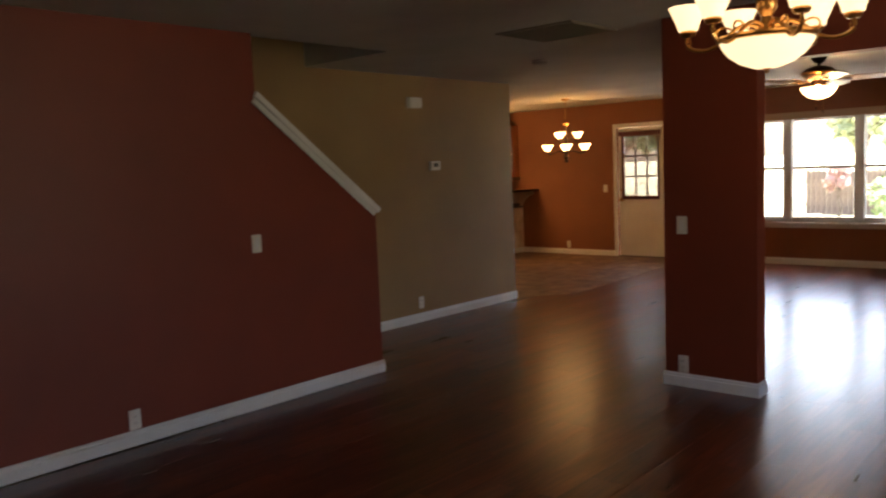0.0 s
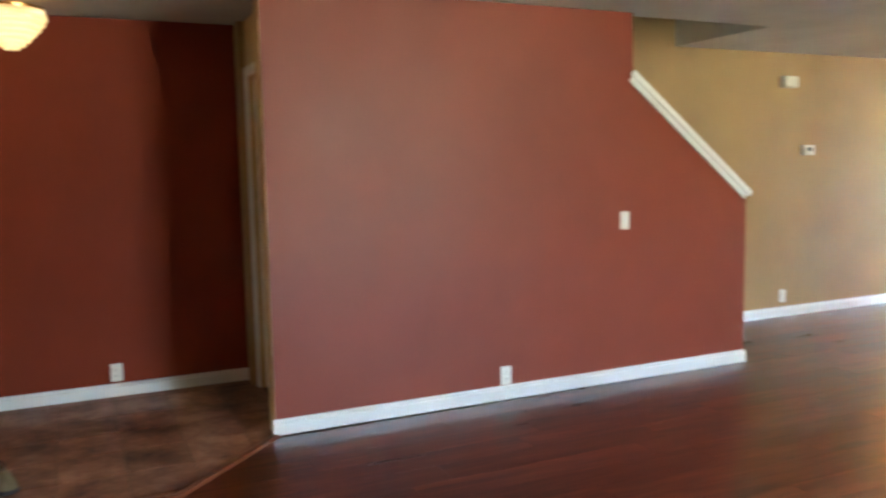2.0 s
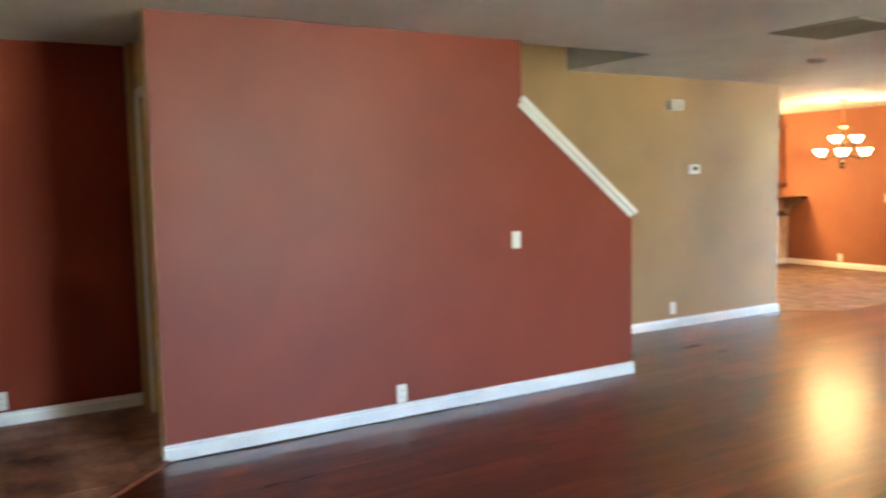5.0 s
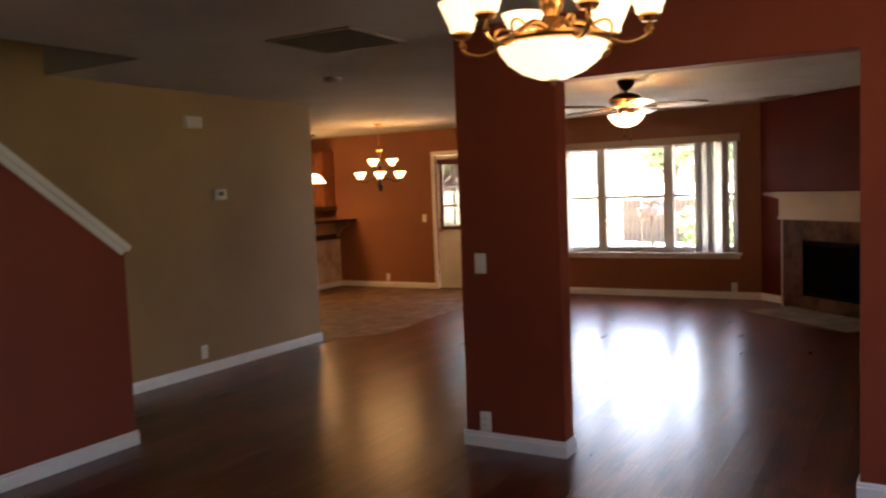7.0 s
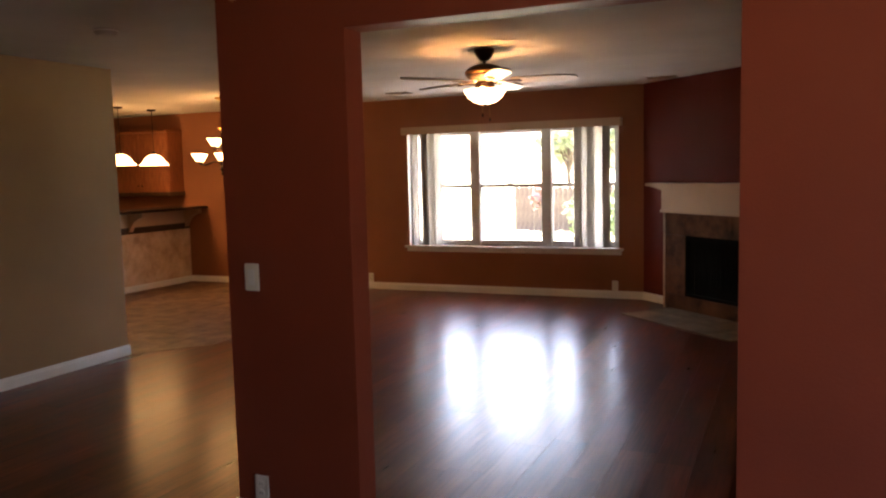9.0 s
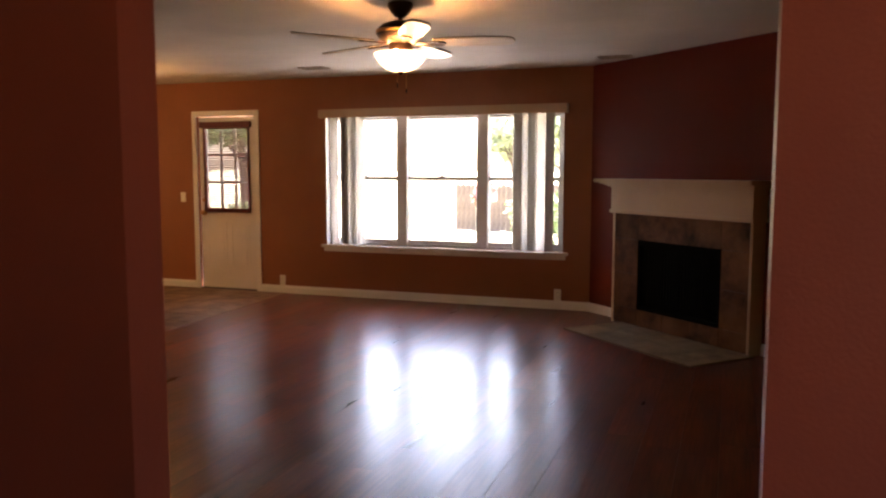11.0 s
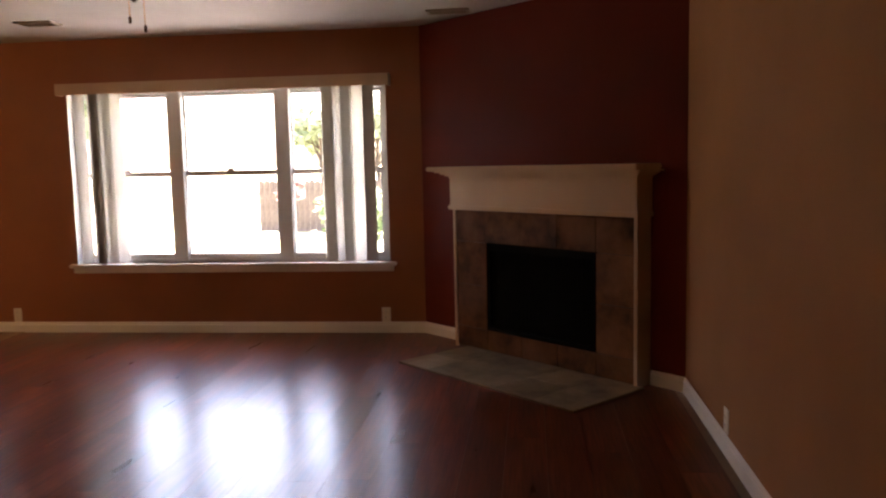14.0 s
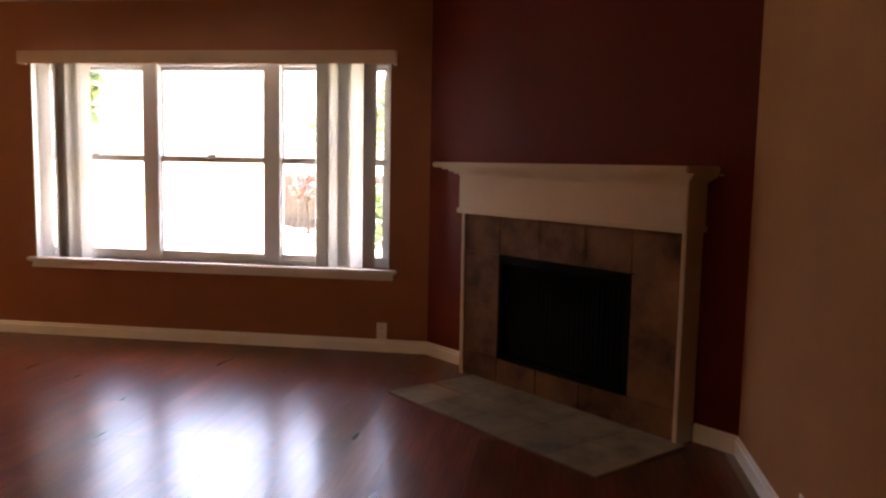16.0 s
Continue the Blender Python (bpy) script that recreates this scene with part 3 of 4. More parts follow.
for a, b in zip(edges, edges[1:]):
    lo, hi = a + 0.035, b - 0.035
    for z0, z1, y in ((0.03, 0.75, 0.085), (0.71, WH - 0.03, 0.115)):
        sash = bmesh.new()
        for p, q, r, s in ((lo, z0, hi, z0 + 0.04), (lo, z1 - 0.04, hi, z1), (lo, z0, lo + 0.035, z1), (hi - 0.035, z0, hi, z1)):
            box(p, y, q, r, y + 0.028, s, 0.003, bm=sash)
        so = part("sash", sash, VINYL, win)
        pane = part("pane", box(lo + 0.03, y + 0.012, z0 + 0.035, hi - 0.03, y + 0.016, z1 - 0.035), GLASS, so)
        pane.visible_shadow = False
    part("latch", box((lo + hi) / 2 - 0.03, 0.07, 0.745, (lo + hi) / 2 + 0.03, 0.09, 0.765, 0.003), VINYL, win)
part("window_sill", box(-0.055, -0.045, -0.03, WW + 0.055, 0.075, 0.0, 0.008), TRIM, win, "white painted window stool")
part("apron", box(-0.03, -0.016, -0.075, WW + 0.03, 0, -0.03, 0.004), TRIM, win)
ret = bmesh.new()
box(-0.001, 0.0, 0, 0.004, 0.07, WH, bm=ret)
box(WW - 0.004, 0.0, 0, WW + 0.001, 0.07, WH, bm=ret)
part("reveal", ret, TRIM, win)

val = thing("vertical_blinds", w0, BY, 0, 0, "white vertical blinds drawn back to both sides of the window", "blinds")
part("valance", box(-0.04, -0.095, wz1 - 0.045, WW + 0.04, -0.082, wz1 + 0.045, 0.004), CREAM, val, "cream valance board")
part("valance_return", box(-0.04, -0.082, wz1 - 0.045, -0.028, 0, wz1 + 0.045), CREAM, val)
part("valance_return", box(WW + 0.028, -0.082, wz1 - 0.045, WW + 0.04, 0, wz1 + 0.045), CREAM, val)
part("head_rail", box(-0.02, -0.07, wz1 - 0.02, WW + 0.02, -0.03, wz1 + 0.02), VINYL, val)
VANE = Mat("translucent blind vinyl", (0.36, 0.34, 0.31), 0.55)
tr = VANE.node("BsdfTranslucent")
tr.inputs["Color"].default_value = (0.6, 0.57, 0.5, 1)
mx = VANE.node("MixShader", Fac=0.33)
VANE.link(VANE.b.outputs[0], mx.inputs[1])
VANE.link(tr.outputs[0], mx.inputs[2])
VANE.link(mx.outputs[0], VANE.t.nodes["Material Output"].inputs["Surface"])
VANE = VANE.m


def vane():
    bm = bmesh.new()
    n = 6
    rows = []
    for z in (0, 1):
        rows.append([bm.verts.new(((i / n - 0.5) * 0.088, 0.008 * (1 - (2 * i / n - 1) ** 2), z)) for i in range(n + 1)])
    for i in range(n):
        bm.faces.new((rows[0][i], rows[0][i + 1], rows[1][i + 1], rows[1][i]))
    r = bmesh.ops.solidify(bm, geom=bm.faces[:], thickness=0.0012)
    return bm


vane_me = mesh_of("vane", vane(), VANE)
vh = wz1 - 0.03 - wz0 - 0.012
rv = random.Random(5)
stack = [(0.135, 10, 0), (0.245, 4, 0), (0.258, 7, 0.012), (0.345, 3, 0), (0.36, -3, 0.012), (0.445, 12, 0)]
stack_r = [(WW - x, a, d) for x, a, d in ((0.13, 8, 0), (0.215, 6, 0.004), (0.3, 4, 0), (0.312, 9, 0.012), (0.39, 8, 0), (0.455, 12, 0), (0.465, 8, 0.012))]
for x, a, dy in stack + stack_r:
    o = new("vane", vane_me)
    o.parent = val
    o.matrix_local = pose(x, -0.054 + dy, wz0 + 0.012, 0, 0, a) @ Matrix.Diagonal((1, 1, vh, 1))


# ---------------------------------------------------------------- fireplace
fp = thing("fireplace", 0, 0, 0, 0, "corner fireplace with slate tile surround and cream mantel", "fireplace")
fp.matrix_world = CORNER @ Matrix.Translation((0.07, 0, 0))
F0, F1, FD_, FH = 0.445, 2.05, -0.125, 1.03      # surround's ends, face, top
B0, B1, BZ0, BZ1 = 0.78, 1.745, 0.163, 0.783   # firebox
core = bmesh.new()
for a, b, c, d in ((F0, 0, B0, FH), (B1, 0, F1, FH), (B0, 0, B1, BZ0), (B0, BZ1, B1, FH)):
    box(a, FD_ + 0.006, b, c, -0.002, d, bm=core)
DARKGROUT = paint("dark slate grout", (0.1, 0.07, 0.045), 0.9, 0.4, 300, 0.1)
part("chase", core, DARKGROUT, fp)
# slate tiles: side columns, a head row and a foot row
def fp_tile(x0, z0, x1, z1):
    j = 0.002
    part("tile", box(x0 + j, FD_ - 0.004, z0 + j, x1 - j, FD_ + 0.006, z1 - j, 0.0015), SURROUND_TILE, fp)
for z0, z1 in ((BZ0, 0.473), (0.473, BZ1)):
    fp_tile(F0 + 0.02, z0, B0, z1)
    fp_tile(B1, z0, F1 - 0.02, z1)
xs = [F0 + 0.02, B0, B0 + 0.325, B0 + 0.65, B1, F1 - 0.02]
for a, b in zip(xs, xs[1:]):
    fp_tile(a, 0.016, b, BZ0)
    fp_tile(a, BZ1, b, FH)
part("side_trim", box(F0 - 0.005, FD_ - 0.012, 0, F0 + 0.02, 0, FH, 0.003), CREAM, fp, "cream edge trim")
part("side_trim", box(F1 - 0.02, FD_ - 0.012, 0, F1 + 0.005, 0, FH, 0.003), CREAM, fp, "cream edge trim")
# firebox: black metal box open to the room
fbx = bmesh.new()
for a in ((B0, 0.35, BZ0, B1, 0.37, BZ1), (B0 - 0.012, FD_ + 0.002, BZ0, B0, 0.37, BZ1), (B1, FD_ + 0.002, BZ0, B1 + 0.012, 0.37, BZ1),
          (B0 - 0.012, FD_ + 0.002, BZ0 - 0.012, B1 + 0.012, 0.37, BZ0), (B0 - 0.012, FD_ + 0.002, BZ1, B1 + 0.012, 0.37, BZ1 + 0.012)):
    box(*a, bm=fbx)
part("firebox", fbx, BLACK, fp, "black metal firebox")
rim = bmesh.new()
for a, b, c, d in ((B0, BZ0, B1, BZ0 + 0.03), (B0, BZ1 - 0.05, B1, BZ1), (B0, BZ0, B0 + 0.03, BZ1), (B1 - 0.03, BZ0, B1, BZ1)):
    box(a, FD_ - 0.006, b, c, FD_ + 0.03, d, 0.003, bm=rim)
part("face_frame", rim, BLACK, fp, "black steel frame")
mesh_scr = bmesh.new()
n = 130
for i in range(n):
    x = B0 + 0.03 + (B1 - B0 - 0.06) * i / (n - 1)
    y = FD_ + 0.035 + 0.008 * math.sin(i * 1.3)
    box(x - 0.0065, y, BZ0 + 0.02, x + 0.0065, y + 0.002, BZ1 - 0.04, bm=mesh_scr)
part("mesh_curtain", mesh_scr, BLACK, fp, "black mesh curtain")
mant = part("mantel", box(F0 - 0.015, FD_ - 0.03, FH - 0.012, F1 + 0.015, -0.001, 1.235, 0.004), CREAM, fp, "cream painted wooden mantel")
steps_m = [(0.0, 1.235, 1.25), (0.022, 1.25, 1.262), (0.045, 1.262, 1.275), (0.075, 1.275, 1.286)]
crown = bmesh.new()
for o_, z0, z1 in steps_m:
    box(F0 - 0.02 - o_, FD_ - 0.035 - o_, z0, F1 + 0.02 + o_, -0.001, z1, 0.003, bm=crown)
part("crown_moulding", crown, CREAM, mant)
part("shelf", box(0.285, FD_ - 0.135, 1.286, 2.13, -0.001, 1.318, 0.008), CREAM, mant)
part("bead", box(F0 - 0.025, FD_ - 0.042, FH - 0.02, F1 + 0.025, -0.001, FH + 0.012, 0.004), CREAM, mant)

hearth = thing("hearth", 0, 0, 0, 0, "grey green slate tile hearth set on the floor", "hearth")
hearth.matrix_world = CORNER @ Matrix.Translation((0.07, 0, 0))
part("bed", box(0.56, -0.757, 0, 2.10, FD_ + 0.004, 0.006), DARKGROUT, hearth)
nx, ny = 5, 2
for i in range(nx):
    for j in range(ny):
        x0, x1 = 0.56 + 1.54 * i / nx, 0.56 + 1.54 * (i + 1) / nx
        y0, y1 = -0.757 + 0.638 * j / ny, -0.757 + 0.638 * (j + 1) / ny
        part("tile", box(x0 + 0.002, y0 + 0.002, 0.004, x1 - 0.002, y1 - 0.002, 0.013, 0.0015), HEARTH_TILE, hearth)

# ---------------------------------------------------------------- lamps
def bell(r0, r1, h, wave=0.0):
    """A glass shade that flares upward, with wall thickness."""
    outer = [(r0 * 0.6, 0), (r0, 0.004), (r0 * 1.12, h * 0.25), (r0 + (r1 - r0) * 0.55, h * 0.62), (r1 * 0.93, h * 0.9), (r1, h)]
    inner = [(r - 0.004, z) for r, z in reversed(outer[1:])] + [(0.0, 0.008)]
    return lathe([(0, 0)] + outer + inner, 28)


def chandelier_near():
    t = thing("chandelier", -1.144, 3.325, 0.02, 0, "brass chandelier with six lit alabaster shades and a bowl", "chandelier")
    part("canopy", lathe([(0, H), (0.07, H), (0.068, H - 0.012), (0.03, H - 0.04), (0.012, H - 0.05), (0, H - 0.05)], 24, m=Matrix.Translation((0, 0, -0.02))), BRASS, t, smooth=True)
    col = lathe([(0, 1.96), (0.035, 1.965), (0.05, 1.99), (0.03, 2.02), (0.022, 2.06), (0.04, 2.09), (0.045, 2.13), (0.02, 2.17), (0.012, 2.22), (0.026, 2.24), (0.012, 2.27), (0.008, H - 0.045), (0, H - 0.045)], 20)
    part("column", col, BRASS, t, smooth=True)
    bowl = [(0.0, 1.842), (0.05, 1.847), (0.11, 1.87), (0.155, 1.903), (0.182, 1.94), (0.192, 1.965), (0.186, 1.966), (0.15, 1.91), (0.1, 1.877), (0.0, 1.85)]
    part("bowl", lathe(bowl, 40), SHADE, t, "lit alabaster glass bowl", smooth=True)
    part("bowl_rim", lathe([(0.188, 1.958), (0.2, 1.962), (0.204, 1.972), (0.2, 1.982), (0.186, 1.984), (0.182, 1.97)], 40), BRASS, t, smooth=True)
    part("finial", lathe([(0, 1.822), (0.008, 1.826), (0.011, 1.833), (0.006, 1.838), (0.02, 1.842), (0.022, 1.85), (0, 1.852)], 16), BRASS, t, smooth=True)
    for i in range(6):
        a = radians(60 * i + 12)
        m = Matrix.Rotation(a, 4, "Z")
        arm = tube(bezier((0.03, 0, 2.02), (0.14, 0, 2.08), (0.17, 0, 1.93), (0.27, 0, 1.945), 12) + bezier((0.27, 0, 1.945), (0.34, 0, 1.955), (0.335, 0, 1.99), (0.325, 0, 2.015), 8)[1:], 0.0085, 8, m=m)
        tube([(0.325 + 0.012 * math.cos(q), 0.0, 1.985 + 0.018 * math.sin(q)) for q in [k * 0.7 for k in range(9)]], 0.004, 6, bm=arm, m=m)
        tube(bezier((0.12, 0, 2.0), (0.16, 0, 2.05), (0.22, 0, 2.04), (0.2, 0, 1.985), 10), 0.005, 6, bm=arm, m=m)
        ar = part("arm", arm, BRASS, t, smooth=True)
        part("cup", lathe([(0, 2.008), (0.026, 2.012), (0.036, 2.026), (0.032, 2.036), (0, 2.036)], 18, m=m @ Matrix.Translation((0.325, 0, 0))), BRASS, ar, smooth=True)
        sh = bell(0.042, 0.083, 0.105)
        sh.transform(m @ Matrix.Translation((0.325, 0, 2.034)))
        part("shade", sh, SHADE, ar, "lit alabaster glass shade", smooth=True)
    return t


chandelier_near()


def chandelier_dining():
    t = thing("dining_chandelier", -6.15, 9.49, -0.105, 0, "two-tier bronze chandelier with nine lit glass shades", "chandelier")
    part("canopy", lathe([(0, H), (0.065, H), (0.062, H - 0.015), (0.02, H - 0.035), (0, H - 0.035)], 24, m=Matrix.Translation((0, 0, 0.105))), BRASS, t, smooth=True)
    ch = bmesh.new()
    for k in range(14):
        z = H + 0.06 - k * 0.022
        tube([(0.007 * math.cos(q) * (k % 2), 0.007 * math.cos(q) * (1 - k % 2), z + 0.014 * math.sin(q)) for q in [2 * math.pi * i / 10 for i in range(11)]], 0.0022, 5, bm=ch)
    part("chain", ch, BRASS, t)
    part("column", lathe([(0, 1.655), (0.025, 1.66), (0.045, 1.69), (0.03, 1.72), (0.014, 1.76), (0.012, 1.9), (0.028, 1.93), (0.014, 1.97), (0.012, 2.1), (0.03, 2.125), (0.034, 2.15), (0.01, 2.17), (0.006, 2.21), (0, 2.21)], 18), BRONZE, t, smooth=True)
    part("top_cup", lathe([(0, 2.12), (0.025, 2.125), (0.052, 2.16), (0.045, 2.165), (0, 2.14)], 18), BRASS, t, smooth=True)
    part("finial", lathe([(0, 1.61), (0.02, 1.618), (0.034, 1.64), (0.026, 1.66), (0, 1.662)], 16), BRONZE, t, smooth=True)
    for n, rad, z, ph in ((6, 0.30, 1.765, 5), (3, 0.165, 1.935, 35)):
        for i in range(n):
            m = Matrix.Rotation(radians(360 / n * i + ph), 4, "Z")
            ar = part("arm", tube(bezier((0.015, 0, z - 0.03), (rad * 0.4, 0, z + 0.09), (rad * 0.8, 0, z - 0.1), (rad, 0, z + 0.005), 14), 0.007, 7, m=m), BRONZE, t, smooth=True)
            part("cup", lathe([(0, z), (0.022, z + 0.004), (0.03, z + 0.016), (0, z + 0.016)], 14, m=m @ Matrix.Translation((rad, 0, 0))), BRONZE, ar, smooth=True)
            sh = bell(0.034, 0.078, 0.085)
            sh.transform(m @ Matrix.Translation((rad, 0, z + 0.014)))
            part("shade", sh, DINING, ar, "lit frosted glass shade", smooth=True)
    return t


chandelier_dining()

# entry light: tiers of crystal drops
ent = thing("crystal_ceiling_light", -4.9, -0.675, 0, 0, "lit crystal ceiling light hung in tiers of drops", "ceiling light")
part("canopy", lathe([(0, H), (0.07, H), (0.066, H - 0.015), (0.02, H - 0.028), (0, H - 0.028)], 24), BRASS, ent, smooth=True)
part("stem", tube([(0, 0, H - 0.02), (0, 0, 2.315)], 0.008, 10), BRASS, ent)
part("ring", lathe([(0.15, 2.318), (0.172, 2.318), (0.174, 2.332), (0.15, 2.332)], 32), BRASS, ent)
part("glowing_core", lathe([(0, 2.14), (0.06, 2.16), (0.11, 2.22), (0.125, 2.28), (0.12, 2.31), (0, 2.315)], 24), CRYSTALCORE, ent, "lit inner glass", smooth=True)
drop = lathe([(0, -0.03), (0.009, -0.022), (0.012, -0.008), (0.007, 0.006), (0, 0.01)], 6)
drop_me = mesh_of("crystal_drop", drop, CRYSTAL)
for k, (r, z) in enumerate(((0.165, 2.315), (0.172, 2.29), (0.16, 2.262), (0.14, 2.235), (0.115, 2.208), (0.09, 2.18), (0.062, 2.155), (0.032, 2.135))):
    n = max(5, int(r * 2 * math.pi / 0.026))
    for i in range(n):
        o = new("crystal_drop", drop_me)
        o.parent = ent
        a = 2 * math.pi * (i + 0.5 * (k % 2)) / n
        o.location = (r * math.cos(a), r * math.sin(a), z)


# pendants over the bar
def pendant(x, y):
    t = thing("pendant_lamp", x, y, 0, 0, "pendant lamp with a lit cream glass shade over the bar", "pendant lamp", "pendants over the bar")
    part("canopy", lathe([(0, H), (0.06, H), (0.055, H - 0.02), (0.012, H - 0.03), (0, H - 0.03)], 20), BRONZE, t, smooth=True)
    part("cord", tube([(0, 0, H - 0.03), (0, 0, 1.83)], 0.005, 6), BRONZE, t)
    part("socket_cap", lathe([(0, 1.85), (0.02, 1.845), (0.032, 1.82), (0.03, 1.80), (0, 1.80)], 16), BRONZE, t, smooth=True)
    part("shade", lathe([(0.03, 1.808), (0.075, 1.795), (0.12, 1.755), (0.15, 1.705), (0.19, 1.672), (0.187, 1.668), (0.145, 1.7), (0.115, 1.748), (0.072, 1.788), (0.03, 1.8)], 32), DINING, t, "lit cream glass shade", smooth=True)
    return t


pen = pendant(-7.9, 10.25)
copy_thing(pen, pose(-7.9, 9.67, 0))
copy_thing(pen, pose(-7.9, 9.09, 0))

# ceiling fan
fan = thing("ceiling_fan", -2.26, 7.75, 0, 0, "dark bronze ceiling fan with five pale blades and a lit bowl", "ceiling fan")
part("canopy", lathe([(0, H), (0.075, H), (0.078, H - 0.02), (0.06, H - 0.055), (0.03, H - 0.085), (0.018, H - 0.09), (0, H - 0.09)], 28), BRONZE, fan, smooth=True)
part("downrod", tube([(0, 0, H - 0.08), (0, 0, 2.28)], 0.014, 12), BRONZE, fan, smooth=True)
mo = part("motor_housing", lathe([(0, 2.295), (0.05, 2.292), (0.11, 2.272), (0.142, 2.245), (0.148, 2.215), (0.13, 2.19), (0.1, 2.172), (0.085, 2.16), (0, 2.16)], 36), BRONZE, fan, smooth=True)
part("band", lathe([(0.146, 2.238), (0.151, 2.234), (0.151, 2.222), (0.146, 2.218)], 36), BRASS, mo, smooth=True)
part("light_fitter", lathe([(0, 2.162), (0.07, 2.16), (0.075, 2.125), (0.07, 2.1), (0.03, 2.08), (0, 2.08)], 32), BRONZE, fan, smooth=True)
part("glass_bowl", lathe([(0, 1.992), (0.04, 1.995), (0.09, 2.012), (0.13, 2.045), (0.155, 2.085), (0.16, 2.1), (0.15, 2.1), (0.12, 2.05), (0.08, 2.02), (0, 2.0)], 40), FANSHADE, fan, "lit frosted glass bowl", smooth=True)
part("finial", lathe([(0, 1.972), (0.008, 1.976), (0.014, 1.984), (0.02, 1.99), (0.018, 1.996), (0, 1.996)], 16), BRONZE, fan, smooth=True)
for dx, z in ((-0.03, 1.91), (0.028, 1.875)):
    pc = part("pull_chain", tube([(dx, 0.02, 2.1), (dx * 1.02, 0.022, z + 0.02)], 0.0018, 5), BRASS, fan)
    part("pull", lathe([(0, z - 0.012), (0.006, z - 0.008), (0.006, z + 0.012), (0, z + 0.02)], 8, m=Matrix.Translation((dx * 1.02, 0.022, 0))), BRONZE, pc)
for k in range(3):
    a = radians(40 + 120 * k)
    part("bulb", lathe([(0, 2.07), (0.02, 2.074), (0.026, 2.09), (0.02, 2.106), (0, 2.112)], 14, m=Matrix.Translation((0.105 * math.cos(a), 0.105 * math.sin(a), 0))), FANBULB, fan, "lit bulb", smooth=True)
BLADE = wood("pale maple fan blade", (0.55, 0.47, 0.34), (0.68, 0.6, 0.47), 0.25, (1, 8, 1))
outline = [(0.2, -0.045), (0.3, -0.062), (0.5, -0.07), (0.62, -0.066), (0.68, -0.045), (0.695, 0.0), (0.68, 0.045), (0.62, 0.066), (0.5, 0.07), (0.3, 0.062), (0.2, 0.045)]
for i in range(5):
    m = Matrix.Rotation(radians(-58 + 72 * i), 4, "Z") @ Matrix.Translation((0, 0, 2.165)) @ Matrix.Rotation(radians(-11), 4, "X")
    bl = part("blade", prism(outline, -0.003, 0.004, "z", m=m), BLADE, fan, "pale maple blade with a dark upper face")
    part("upper_veneer", prism(outline, 0.0042, 0.009, "z", m=m), DARKWOOD, bl, "dark walnut upper face")
    iron = prism([(0.1, -0.015), (0.16, -0.012), (0.2, -0.035), (0.26, -0.03), (0.28, 0.0), (0.26, 0.03), (0.2, 0.035), (0.16, 0.012), (0.1, 0.015)], -0.012, -0.0035, "z", m=m)
    part("blade_iron", iron, BRONZE, bl)

# ---------------------------------------------------------------- ceiling fittings
def grille(x0, y0, x1, y1, name, label, n, mat, dark):
    t = thing(name, (x0 + x1) / 2, (y0 + y1) / 2, H, 0, label, "air vent")
    w, d = (x1 - x0) / 2, (y1 - y0) / 2
    part("backing", box(-w + 0.01, -d + 0.01, -0.004, w - 0.01, d - 0.01, -0.001), dark, t)
    fr = bmesh.new()
    for a, b, c, e in ((-w, -d, w, -d + 0.025), (-w, d - 0.025, w, d), (-w, -d, -w + 0.025, d), (w - 0.025, -d, w, d)):
        box(a, b, -0.012, c, e, 0, 0.003, bm=fr)
    part("frame", fr, mat, t)
    for i in range(n):
        y = -d + 0.035 + (2 * d - 0.07) * i / (n - 1)
        part("slat", box(-w + 0.025, -0.009, -0.001, w - 0.025, 0.009, 0.001, m=Matrix.Translation((0, y, -0.008)) @ Matrix.Rotation(radians(35), 4, "X")), mat, t)


VENTM = paint("dusty tan vent paint", (0.3, 0.25, 0.19), 0.55, 0.1)
DUSK = Mat("dark duct", (0.03, 0.025, 0.02), 0.9).m
grille(-3.30, 4.25, -2.69, 4.83, "return_air_vent", "large dusty return air grille in the ceiling", 22, VENTM, DUSK)
grille(-4.40, 10.21, -4.12, 10.38, "ceiling_vent", "small ceiling register near the window wall", 8, VENTM, DUSK)
grille(-1.5, 10.42, -1.2, 10.57, "ceiling_vent", "small ceiling register near the fireplace", 8, VENTM, DUSK)
sm = thing("smoke_detector", -3.97, 5.74, H, 0, "round white smoke detector on the ceiling", "smoke detector")
part("body", lathe([(0, 0), (0.068, 0), (0.068, -0.012), (0.055, -0.03), (0.03, -0.036), (0, -0.036)], 28), CEIL, sm, smooth=True)
part("ring", lathe([(0.068, 0), (0.075, 0), (0.073, -0.008), (0.066, -0.008)], 28), TRIM, sm)

# ---------------------------------------------------------------- kitchen bar and cabinets
bar = thing("breakfast_bar", -0.1, 0, 0, 0, "breakfast bar half wall faced with pale stone", "breakfast bar")
part("half_wall", box(-8.10, 8.3, 0, -7.982, BY - 0.002, 1.055), TAN, bar)
facing = part("facing", box(-7.984, 8.3, 0.088, -7.972, BY - 0.004, 0.77), BAR_TILE, bar, "pale stone facing")
# dark strip between the facing and the apron
part("dark_band", box(-7.984, 8.3, 0.772, -7.968, BY - 0.004, 0.855, 0.002), DARKWOOD, bar, "dark band below the apron")
part("apron", box(-7.984, 8.3, 0.857, -7.96, BY - 0.004, 1.055, 0.003), CREAM, bar, "cream painted apron")
